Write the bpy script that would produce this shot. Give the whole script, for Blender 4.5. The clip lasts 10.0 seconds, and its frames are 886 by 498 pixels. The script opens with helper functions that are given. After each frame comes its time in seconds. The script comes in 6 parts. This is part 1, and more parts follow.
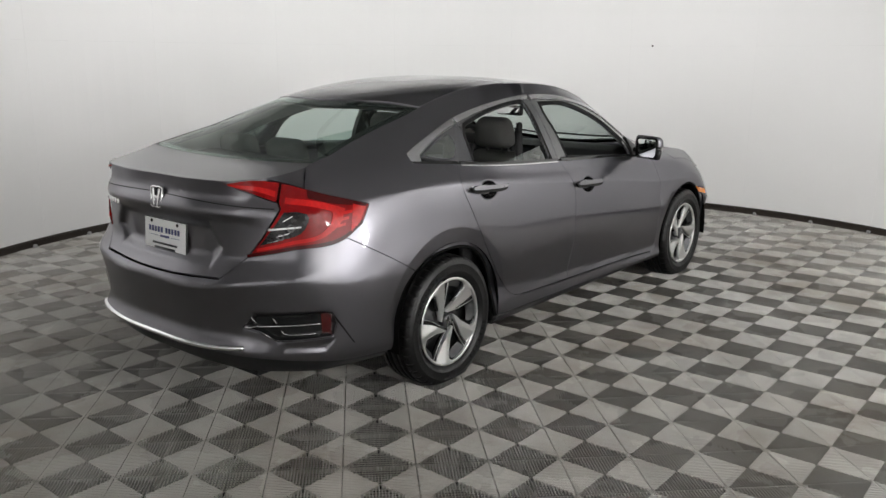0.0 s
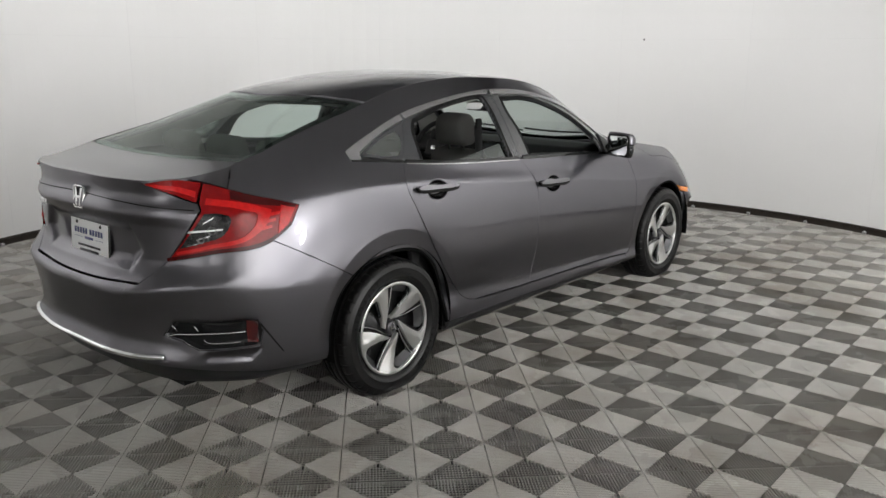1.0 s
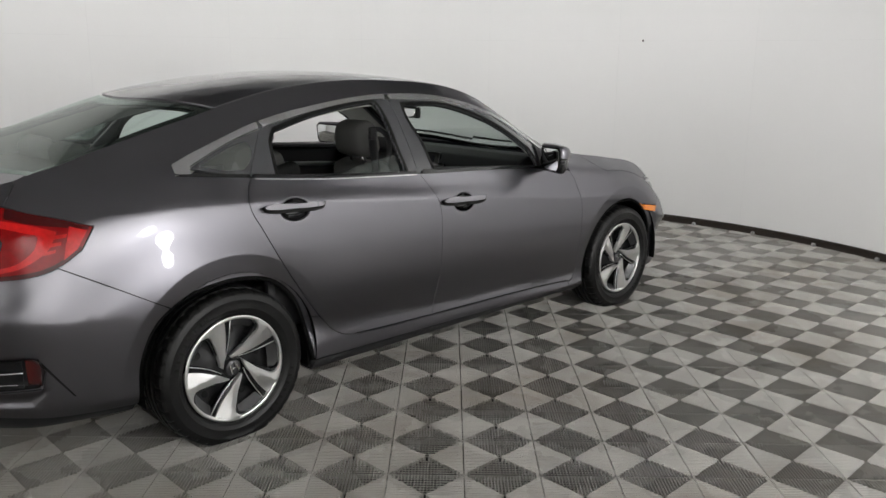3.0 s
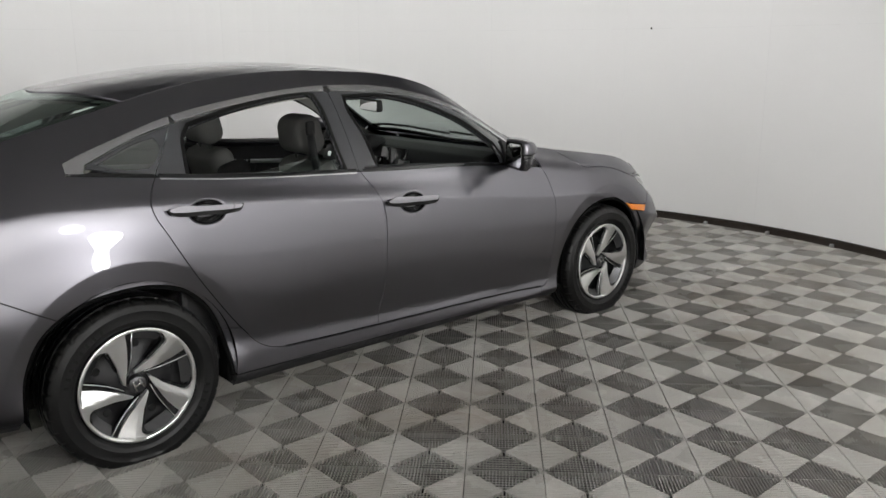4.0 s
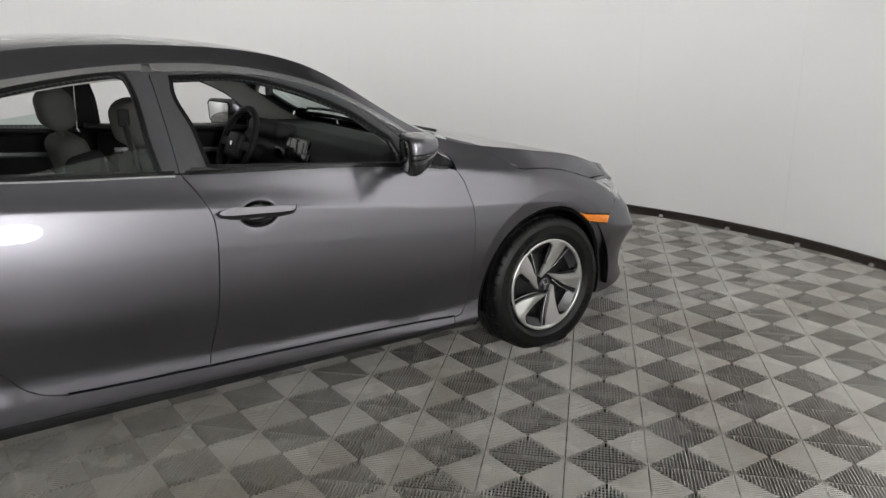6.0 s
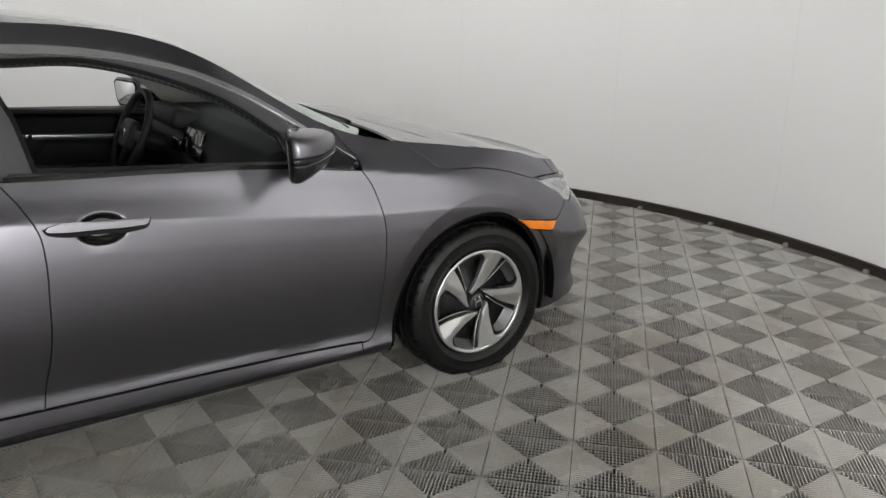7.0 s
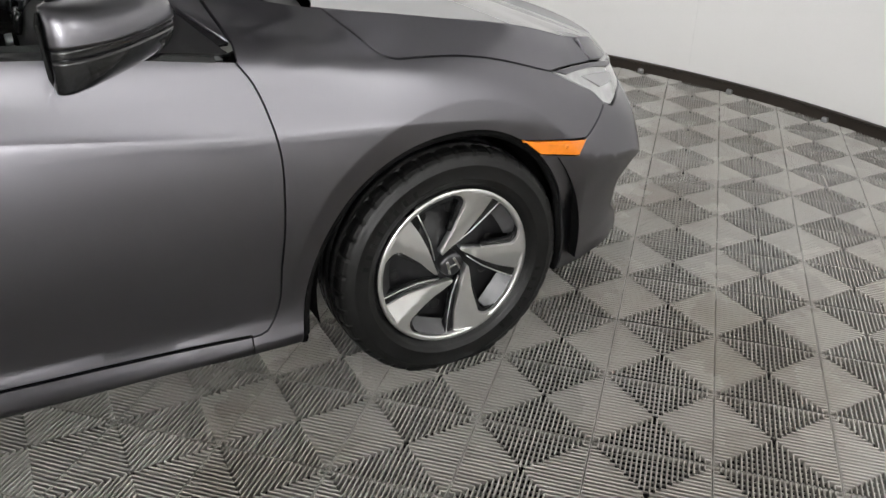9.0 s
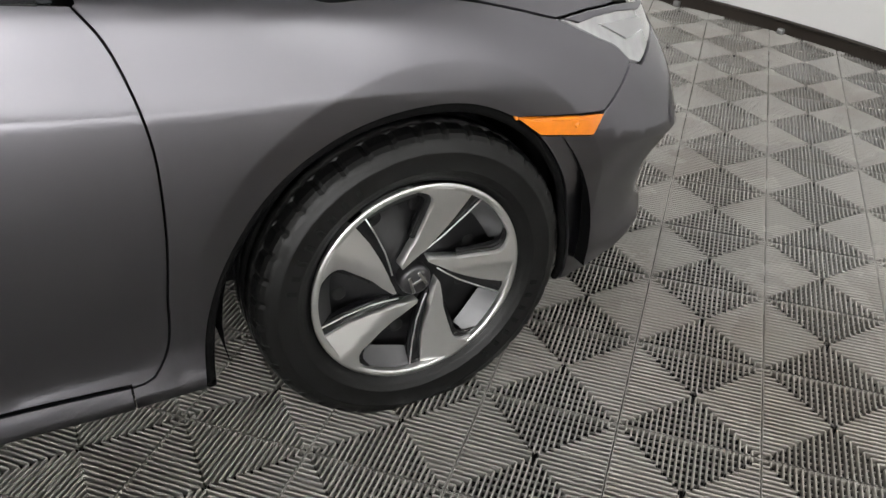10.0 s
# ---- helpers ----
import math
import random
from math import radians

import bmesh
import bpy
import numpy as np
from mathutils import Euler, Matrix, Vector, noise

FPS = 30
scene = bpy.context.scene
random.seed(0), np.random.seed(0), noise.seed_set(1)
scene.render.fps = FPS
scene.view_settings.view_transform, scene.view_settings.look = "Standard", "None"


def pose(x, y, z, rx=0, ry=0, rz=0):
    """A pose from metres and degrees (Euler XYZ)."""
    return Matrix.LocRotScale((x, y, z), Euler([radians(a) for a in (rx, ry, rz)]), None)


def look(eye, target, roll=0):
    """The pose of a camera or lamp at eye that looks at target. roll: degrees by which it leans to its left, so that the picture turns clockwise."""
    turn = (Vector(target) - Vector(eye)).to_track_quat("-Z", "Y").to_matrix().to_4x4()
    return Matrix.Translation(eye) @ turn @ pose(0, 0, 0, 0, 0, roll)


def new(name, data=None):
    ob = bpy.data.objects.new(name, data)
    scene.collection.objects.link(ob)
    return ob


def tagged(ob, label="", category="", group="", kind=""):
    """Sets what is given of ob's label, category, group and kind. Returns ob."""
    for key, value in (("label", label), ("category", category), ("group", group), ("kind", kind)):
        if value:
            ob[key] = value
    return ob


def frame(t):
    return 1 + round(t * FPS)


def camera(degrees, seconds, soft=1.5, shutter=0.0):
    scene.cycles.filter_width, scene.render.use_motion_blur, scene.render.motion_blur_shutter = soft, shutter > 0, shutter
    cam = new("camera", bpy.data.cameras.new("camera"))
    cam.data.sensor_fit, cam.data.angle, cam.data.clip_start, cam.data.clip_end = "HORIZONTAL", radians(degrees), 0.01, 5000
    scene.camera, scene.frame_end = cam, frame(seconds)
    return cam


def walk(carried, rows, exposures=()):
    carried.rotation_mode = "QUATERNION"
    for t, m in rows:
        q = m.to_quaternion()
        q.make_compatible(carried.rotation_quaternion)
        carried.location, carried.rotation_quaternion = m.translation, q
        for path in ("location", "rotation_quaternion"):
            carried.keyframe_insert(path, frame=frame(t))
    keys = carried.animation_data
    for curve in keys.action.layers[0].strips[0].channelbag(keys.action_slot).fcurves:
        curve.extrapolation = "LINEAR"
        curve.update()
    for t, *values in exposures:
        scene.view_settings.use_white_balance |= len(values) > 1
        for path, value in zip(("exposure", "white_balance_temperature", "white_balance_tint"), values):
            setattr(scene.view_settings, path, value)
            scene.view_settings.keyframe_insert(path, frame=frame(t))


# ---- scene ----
cam = camera(56.4, 10.0)
PATH = [
    (0, (3.24, -4.336, 1.545), (2.01, -2.828, 1.088), 0.3),
    (0.5, (3.303, -4.165, 1.53), (2.058, -2.667, 1.076), 0.4),
    (1, (3.366, -3.96, 1.529), (2.104, -2.48, 1.063), 0.2),
    (1.5, (3.505, -3.705, 1.535), (2.221, -2.247, 1.06), 0.3),
    (2, (3.59, -3.494, 1.533), (2.268, -2.066, 1.072), 1.1),
    (2.5, (3.598, -3.229, 1.532), (2.246, -1.829, 1.07), 0.9),
    (4, (3.711, -2.389, 1.485), (2.251, -1.107, 1.013), -0.2),
    (4.5, (3.67, -2.086, 1.496), (2.176, -0.852, 1.001), -0.5),
    (5, (3.687, -1.761, 1.466), (2.178, -0.546, 0.969), -0.2),
    (6.5, (3.486, -0.865, 1.474), (1.884, 0.197, 0.919), 0.2),
    (7, (3.356, -0.538, 1.499), (1.778, 0.533, 0.896), 0.7),
    (7.5, (3.21, -0.286, 1.418), (1.599, 0.732, 0.81), 0.2),
    (8, (2.961, -0.04, 1.424), (1.345, 0.911, 0.729), 0.3),
    (8.5, (2.73, 0.204, 1.364), (1.13, 1.11, 0.577), 0.6),
    (9, (2.495, 0.411, 1.34), (0.944, 1.256, 0.402), 0.8),
    (9.5, (2.251, 0.602, 1.315), (0.717, 1.374, 0.291), 0.3),
    (10, (2.04, 0.783, 1.225), (0.55, 1.544, 0.13), 1.3),
]
walk(cam, [(t, look(eye, target, roll)) for t, eye, target, roll in PATH], [(0.0, 0.0), (1.5, -0.05), (2.5, -0.15), (6.5, -0.12), (7.2, -0.06), (8.0, 0.1), (9.0, 0.36), (10.0, 0.30)])

# ==== world, light ====
world = bpy.data.worlds.new("booth_air")
scene.world = world
world.use_nodes = True
world.node_tree.nodes["Background"].inputs[0].default_value = (0.9, 0.95, 1.0, 1)
world.node_tree.nodes["Background"].inputs[1].default_value = 0.02

WALL_H = 3.2


def wall_washer(x, y, toward, watts, z=3.25, aim=1.3, wide=140):
    """An unseen wide shaded lamp under the ceiling, added to brighten the wall in front of it."""
    lamp = new("wall_washer")
    lamp.matrix_basis = look((x, y, z), (*toward, aim))
    tagged(lamp, "unseen black shaded fill lamp, added to brighten the wall it faces", "lamp", "wall washers")
    data = bpy.data.lights.new("washer_light", "AREA")
    data.shape, data.size, data.size_y, data.energy = "RECTANGLE", 1.5, 0.4, watts
    data.color, data.spread = (1.0, 0.998, 0.995), radians(wide)
    light = new("washer_light", data)
    light.matrix_basis = lamp.matrix_basis @ pose(0, 0, -0.02)
    return lamp


# added fill light along the near wall, the back wall and, weaker, the round wall
washers = [wall_washer(4.3, y, (6.0, y), watts, 2.8, 1.3, 130) for y, watts in ((-4.2, 55), (-2.2, 115), (-0.2, 72))]
washers.append(wall_washer(3.2, 1.2, (4.1, 2.5), 50, 2.8, 1.2, 130))
washers += [wall_washer(x, -5.7, (x, -7.0), watts, 2.8, 1.3, 130) for x, watts in ((3.6, 28), (0.4, 30))]
washers.append(wall_washer(-1.9, -3.6, (-3.35, -3.6), 28, 2.8, 1.2, 130))
for turn in (190, 155, 118, 80):
    c, s_ = math.cos(radians(turn)), math.sin(radians(turn))
    washers.append(wall_washer(0.3 + 2.0 * c, -0.05 + 2.0 * s_, (0.3 + 4.0 * c, -0.05 + 4.0 * s_), 16, 2.9, 1.0))


def flood_lamp(x, y, z, size, watts, target, wide=0.0, beam=180):
    """A flood lamp on a stand beside the wall."""
    ob = new("flood_lamp")
    ob.matrix_basis = pose(x, y, 0)
    tagged(ob, "black flood lamp on a slim stand", "lamp", "flood lamps")
    data = bpy.data.lights.new("flood_light", "AREA")
    data.shape, data.size, data.energy, data.color = ("RECTANGLE" if wide else "DISK"), size, watts, (1.0, 0.998, 0.995)
    data.size_y = wide or size
    data.spread = radians(beam)
    light = new("flood_light", data)
    light.matrix_basis = look((x, y, z), target)
    return ob, z, target, size, wide


floods = [
    flood_lamp(5.55, -0.66, 1.50, 0.42, 21, (-1.5, -0.2, 1.4)),
    flood_lamp(5.45, -0.26, 1.00, 0.42, 21, (-1.5, 0.4, 1.3)),
]

# ==== materials ====


def nodes_of(name):
    m = bpy.data.materials.new(name)
    m.use_nodes = True
    t = m.node_tree
    return m, t, t.nodes["Principled BSDF"]


def mat(name, color, rough=0.5, metal=0.0, coat=0.0, vary=0.06, scale=8.0, fine=0.0, fine_scale=300.0, bump=0.0, spec=0.5, rough_vary=0.0, coat_rough=0.03, wear=None):
    """A surface with two scales of variation in colour and roughness and a fine relief."""
    m, t, p = nodes_of(name)
    n, l = t.nodes, t.links
    pos = n.new("ShaderNodeNewGeometry").outputs["Position"]
    big = n.new("ShaderNodeTexNoise")
    big.inputs["Scale"].default_value, big.inputs["Detail"].default_value = scale, 5
    small = n.new("ShaderNodeTexNoise")
    small.inputs["Scale"].default_value, small.inputs["Detail"].default_value = fine_scale, 2
    l.new(pos, big.inputs["Vector"]), l.new(pos, small.inputs["Vector"])
    ramp = n.new("ShaderNodeMapRange")
    ramp.inputs["To Min"].default_value, ramp.inputs["To Max"].default_value = 1 - vary, 1 + vary
    l.new(big.outputs["Fac"], ramp.inputs["Value"])
    grain = n.new("ShaderNodeMapRange")
    grain.inputs["To Min"].default_value, grain.inputs["To Max"].default_value = 1 - fine, 1 + fine
    l.new(small.outputs["Fac"], grain.inputs["Value"])
    both = n.new("ShaderNodeMath")
    both.operation = "MULTIPLY"
    l.new(ramp.outputs[0], both.inputs[0]), l.new(grain.outputs[0], both.inputs[1])
    tint = n.new("ShaderNodeVectorMath")
    tint.operation = "SCALE"
    tint.inputs[0].default_value = color
    l.new(both.outputs[0], tint.inputs["Scale"])
    l.new(tint.outputs["Vector"], p.inputs["Base Color"])
    p.inputs["Roughness"].default_value, p.inputs["Metallic"].default_value = rough, metal
    p.inputs["Specular IOR Level"].default_value = spec
    if rough_vary:
        r = n.new("ShaderNodeMapRange")
        r.inputs["To Min"].default_value, r.inputs["To Max"].default_value = rough - rough_vary, rough + rough_vary
        l.new(big.outputs["Fac"], r.inputs["Value"]), l.new(r.outputs[0], p.inputs["Roughness"])
    if coat:
        p.inputs["Coat Weight"].default_value, p.inputs["Coat Roughness"].default_value = coat, coat_rough
    if bump:
        b = n.new("ShaderNodeBump")
        b.inputs["Strength"].default_value, b.inputs["Distance"].default_value = 1.0, bump
        l.new(small.outputs["Fac"], b.inputs["Height"]), l.new(b.outputs[0], p.inputs["Normal"])
    return m


def thin_glass(name, color, gloss=0.09, steepness=3.4):
    """A thin pane: clear tinted film with a mirror-like skin whose gloss rises at grazing angles."""
    m = bpy.data.materials.new(name)
    m.use_nodes = True
    t = m.node_tree
    t.nodes.clear()
    out = t.nodes.new("ShaderNodeOutputMaterial")
    clear = t.nodes.new("ShaderNodeBsdfTransparent")
    clear.inputs[0].default_value = (*color, 1)
    skin = t.nodes.new("ShaderNodeBsdfGlossy")
    skin.inputs["Color"].default_value, skin.inputs["Roughness"].default_value = (0.95, 1.0, 0.97, 1), 0.015
    fres = t.nodes.new("ShaderNodeLayerWeight")
    fres.inputs["Blend"].default_value = 0.5
    steep = t.nodes.new("ShaderNodeMath")
    steep.operation, steep.inputs[1].default_value = "POWER", steepness
    mul = t.nodes.new("ShaderNodeMath")
    mul.operation, mul.inputs[1].default_value, mul.inputs[2].default_value = "MULTIPLY_ADD", 0.85, gloss
    mul.use_clamp = True
    mix = t.nodes.new("ShaderNodeMixShader")
    t.links.new(fres.outputs["Facing"], steep.inputs[0]), t.links.new(steep.outputs[0], mul.inputs[0]), t.links.new(mul.outputs[0], mix.inputs[0])
    t.links.new(clear.outputs[0], mix.inputs[1]), t.links.new(skin.outputs[0], mix.inputs[2])
    t.links.new(mix.outputs[0], out.inputs[0])
    return m


PAINT = mat("grey_metallic_paint", (0.160, 0.156, 0.173), rough=0.29, metal=1.0, coat=1.0, vary=0.03, scale=3, fine=0.10, fine_scale=1800, spec=0.5, coat_rough=0.025)
PAINT.node_tree.nodes["Principled BSDF"].inputs["Specular Tint"].default_value = (0.35, 0.35, 0.38, 1)
PAINT.node_tree.nodes["Principled BSDF"].inputs["Coat IOR"].default_value = 1.55
BLACK_GLOSS = mat("gloss_black", (0.012, 0.012, 0.013), rough=0.12, vary=0.2, coat=0.4)
PILLAR = mat("pillar_film", (0.062, 0.064, 0.069), rough=0.25, vary=0.1, fine=0.1, spec=0.8, coat=1.0, coat_rough=0.10)
BLACK_PLASTIC = mat("black_plastic", (0.015, 0.015, 0.016), rough=0.5, vary=0.2, fine=0.15, bump=0.0003)
FELT = mat("wheel_well_felt", (0.006, 0.006, 0.006), rough=0.95, vary=0.3, scale=30, fine=0.2, spec=0.05)
VENT = mat("vent_black", (0.008, 0.008, 0.0085), rough=0.45, vary=0.3, spec=0.25)
DARK = mat("dark_void", (0.008, 0.008, 0.008), rough=0.9, vary=0.3)
RUBBER = mat("seal_rubber", (0.006, 0.006, 0.006), rough=0.6, vary=0.2, spec=0.2)
TYRE = mat("tyre_rubber", (0.008, 0.008, 0.008), rough=0.36, vary=0.25, scale=14, fine=0.2, fine_scale=500, bump=0.0004, rough_vary=0.16, spec=0.32)
SILVER = mat("machined_silver", (0.80, 0.80, 0.79), rough=0.30, metal=0.9, vary=0.06, fine=0.08, fine_scale=900, coat=0.5)
RIM_DARK = mat("rim_dark_grey", (0.011, 0.011, 0.012), rough=0.38, metal=0.0, vary=0.3, scale=25, spec=0.45)
WEB = mat("satin_grey_web", (0.11, 0.11, 0.113), rough=0.36, metal=0.8, vary=0.15, scale=30)
STEEL = mat("steel", (0.16, 0.16, 0.16), rough=0.45, metal=0.8, vary=0.3, scale=30)
CHROME = mat("chrome", (0.82, 0.83, 0.84), rough=0.07, metal=1.0, vary=0.03)
HUB = mat("hub_grey_satin", (0.10, 0.10, 0.105), rough=0.30, metal=0.8, vary=0.06)
# body paint made lighter: the handles' bright reflections put into the colour
HANDLE = mat("handle_paint_lightened", (0.205, 0.20, 0.218), rough=0.24, metal=1.0, vary=0.03, coat=0.6)
SATIN = mat("satin_silver", (0.55, 0.56, 0.57), rough=0.28, metal=0.9, vary=0.05)
RED_LENS = mat("red_lens", (0.26, 0.003, 0.004), rough=0.08, vary=0.3, scale=45, coat=0.2, spec=0.25)
RED_GUIDE = mat("bright_red_lens", (0.60, 0.010, 0.010), rough=0.12, vary=0.3, scale=60, coat=0.2, spec=0.3)
RED_DEEP = mat("deep_red_lens", (0.06, 0.001, 0.0015), rough=0.10, vary=0.2, scale=40, coat=0.2, spec=0.3)
CLEAR_LENS = mat("clear_lens", (0.030, 0.029, 0.030), rough=0.12, metal=0.5, vary=0.95, scale=60, coat=0.25)
HEAD_LENS = mat("headlight_lens", (0.42, 0.425, 0.43), rough=0.12, vary=0.35, scale=22, coat=1.0)
AMBER = mat("amber_lens", (0.95, 0.27, 0.015), rough=0.2, vary=0.15, scale=50, coat=1.0)
REFLEX = mat("reflector_red", (0.05, 0.004, 0.004), rough=0.25, vary=0.2, scale=80, coat=0.6)
WHITE_CARD = mat("white_card", (0.88, 0.88, 0.88), rough=0.5, vary=0.02)
INK_BLUE = mat("ink_blue", (0.10, 0.11, 0.25), rough=0.5, vary=0.05)
INK_DARK = mat("ink_dark", (0.03, 0.03, 0.035), rough=0.5, vary=0.05)
FABRIC = mat("seat_fabric", (0.14, 0.139, 0.132), rough=0.9, vary=0.12, scale=12, fine=0.25, fine_scale=700, bump=0.0006, spec=0.2)
FABRIC_DARK = mat("seat_fabric_dark", (0.04, 0.04, 0.04), rough=0.9, vary=0.12, scale=12, fine=0.25, fine_scale=700, bump=0.0006, spec=0.2)
TRIM = mat("cabin_trim_dark", (0.015, 0.015, 0.016), rough=0.6, vary=0.12, fine=0.2, fine_scale=900, bump=0.0003)
SCREEN = mat("display_glass", (0.03, 0.032, 0.034), rough=0.15, vary=0.1, coat=0.6)
LINER = mat("headliner", (0.40, 0.40, 0.375), rough=0.95, vary=0.05, fine=0.1, spec=0.1)
GLASS_CLEAR = thin_glass("window_glass", (0.80, 0.90, 0.86), 0.13)
GLASS_REAR = thin_glass("rear_glass", (0.66, 0.78, 0.73), 0.04, 5.5)
GLASS_DARK = thin_glass("tinted_quarter_glass", (0.30, 0.35, 0.34), 0.34)
SAIL = mat("mirror_sail_black", (0.014, 0.014, 0.015), rough=0.35, vary=0.15, spec=0.3)
MIRROR = mat("mirror_glass", (0.8, 0.82, 0.82), rough=0.02, metal=1.0, vary=0.02)
WALL_PAINT = mat("wall_white_vinyl", (0.79, 0.785, 0.775), rough=0.6, vary=0.015, scale=1.3, fine=0.01, fine_scale=60, bump=0.0002)
CEIL_PAINT = mat("ceiling_grey", (0.50, 0.50, 0.50), rough=0.8, vary=0.08, scale=2)
WALL_JOINT = mat("wall_joint_grey", (0.73, 0.725, 0.715), rough=0.7, vary=0.05)
BASE_DARK = mat("baseboard_dark", (0.030, 0.023, 0.018), rough=0.35, vary=0.4, scale=9, fine=0.2, fine_scale=120)
PLAIN_TILE = mat("plain_floor_grey", (0.15, 0.146, 0.137), rough=0.45, vary=0.15, scale=3, fine=0.1)
SUBFLOOR = mat("subfloor_dark", (0.010, 0.0095, 0.009), rough=0.9, vary=0.3)


def tile_material():
    m = mat("ribbed_tile_plastic", (0.41, 0.398, 0.370), rough=0.27, vary=0.16, scale=2.6, fine=0.12, fine_scale=260, spec=0.5, rough_vary=0.10)
    t = m.node_tree
    n, l = t.nodes, t.links
    p = n["Principled BSDF"]
    src = p.inputs["Base Color"].links[0].from_socket
    info = n.new("ShaderNodeObjectInfo")
    vary = n.new("ShaderNodeMapRange")
    vary.inputs["To Min"].default_value, vary.inputs["To Max"].default_value = 0.92, 1.06
    l.new(info.outputs["Random"], vary.inputs["Value"])
    sc = n.new("ShaderNodeVectorMath")
    sc.operation = "SCALE"
    l.new(src, sc.inputs[0]), l.new(vary.outputs[0], sc.inputs["Scale"])
    # brown tyre and foot dirt in patches
    pos = n.new("ShaderNodeNewGeometry").outputs["Position"]
    dirt = n.new("ShaderNodeTexNoise")
    dirt.inputs["Scale"].default_value, dirt.inputs["Detail"].default_value, dirt.inputs["Roughness"].default_value = 1.1, 6, 0.65
    l.new(pos, dirt.inputs["Vector"])
    cut = n.new("ShaderNodeMapRange")
    cut.inputs["From Min"].default_value, cut.inputs["From Max"].default_value = 0.46, 0.68
    cut.inputs["To Max"].default_value = 0.38
    # a browner patch beside the right front wheel
    far_off = n.new("ShaderNodeVectorMath")
    far_off.operation = "DISTANCE"
    far_off.inputs[1].default_value = (1.25, 1.75, 0.0)
    l.new(pos, far_off.inputs[0])
    patch = n.new("ShaderNodeMapRange")
    patch.inputs["From Min"].default_value, patch.inputs["From Max"].default_value = 0.15, 0.95
    patch.inputs["To Min"].default_value, patch.inputs["To Max"].default_value = 0.10, 0.0
    l.new(far_off.outputs["Value"], patch.inputs["Value"])
    add = n.new("ShaderNodeMath")
    l.new(dirt.outputs["Fac"], add.inputs[0]), l.new(patch.outputs[0], add.inputs[1])
    l.new(add.outputs[0], cut.inputs["Value"])
    mix = n.new("ShaderNodeMix")
    mix.data_type = "RGBA"
    mix.inputs["B"].default_value = (0.17, 0.12, 0.075, 1)
    l.new(cut.outputs[0], mix.inputs["Factor"]), l.new(sc.outputs["Vector"], mix.inputs["A"])
    l.new(mix.outputs["Result"], p.inputs["Base Color"])
    return m


TILE = tile_material()

# ==== shape helpers ====


def group_object(name, label="", category="", at=None, group="", kind=""):
    ob = new(name)
    ob.empty_display_size = 0.1
    if at is not None:
        ob.matrix_basis = at
    return tagged(ob, label, category, group, kind)


def part(name, bm, material, parent=None, label="", smooth=True, at=None):
    """Links a bmesh as one mesh object under a thing or a part."""
    me = bpy.data.meshes.new(name)
    bm.normal_update()
    bm.to_mesh(me)
    bm.free()
    for f in me.polygons:
        f.use_smooth = smooth
    me.materials.append(material)
    ob = new(name, me)
    ob.parent = parent
    if at is not None:
        ob.matrix_basis = at
    if label:
        tagged(ob, label)
    return ob


def raw(name, verts, faces, material, parent=None, label="", smooth=True, normals=None, at=None):
    me = bpy.data.meshes.new(name)
    me.from_pydata([tuple(v) for v in verts], [], [tuple(f) for f in faces])
    me.update()
    if smooth:
        me.polygons.foreach_set("use_smooth", [True] * len(me.polygons))
    if normals is not None:
        me.normals_split_custom_set_from_vertices([tuple(v) for v in normals])
    me.materials.append(material)
    ob = new(name, me)
    ob.parent = parent
    if at is not None:
        ob.matrix_basis = at
    if label:
        tagged(ob, label)
    return ob


def box_bm(sx, sy, sz, bevel=0.0, seg=2, at=None, bm=None):
    """A box of that size about its middle, with rounded edges."""
    one = bmesh.new()
    bmesh.ops.create_cube(one, size=1, matrix=Matrix.Diagonal((sx, sy, sz, 1)))
    if bevel:
        bmesh.ops.bevel(one, geom=one.edges[:], offset=bevel, segments=seg, profile=0.6, affect="EDGES")
    if at is not None:
        one.transform(at)
    if bm is None:
        return one
    me = bpy.data.meshes.new("tmp")
    one.to_mesh(me)
    one.free()
    bm.from_mesh(me)
    bpy.data.meshes.remove(me)
    return bm


def lathe(profile, seg=96, axis="x", closed=False):
    """A surface of revolution about the x axis from (radius, x) pairs."""
    bm = bmesh.new()
    rings = []
    for r, x in profile:
        rings.append([bm.verts.new((x, r * math.cos(2 * math.pi * k / seg), r * math.sin(2 * math.pi * k / seg))) for k in range(seg)])
    pairs = list(zip(rings, rings[1:])) + ([(rings[-1], rings[0])] if closed else [])
    for a, b in pairs:
        for k in range(seg):
            bm.faces.new((a[k], a[(k + 1) % seg], b[(k + 1) % seg], b[k]))
    bmesh.ops.recalc_face_normals(bm, faces=bm.faces[:])
    return bm


def tube(points, radius, seg=8, flat=1.0):
    """A round bar along points."""
    bm = bmesh.new()
    pts = [Vector(p) for p in points]
    rings = []
    up = Vector((0, 0, 1))
    for k, p in enumerate(pts):
        d = (pts[min(k + 1, len(pts) - 1)] - pts[max(k - 1, 0)]).normalized()
        side = d.cross(up)
        side = side.normalized() if side.length > 1e-4 else Vector((1, 0, 0))
        top = side.cross(d)
        rings.append([bm.verts.new(p + radius * (math.cos(a) * side + flat * math.sin(a) * top)) for a in [2 * math.pi * j / seg for j in range(seg)]])
    for a, b in zip(rings, rings[1:]):
        for j in range(seg):
            bm.faces.new((a[j], a[(j + 1) % seg], b[(j + 1) % seg], b[j]))
    bm.faces.new(rings[0][::-1])
    bm.faces.new(rings[-1])
    bmesh.ops.recalc_face_normals(bm, faces=bm.faces[:])
    return bm


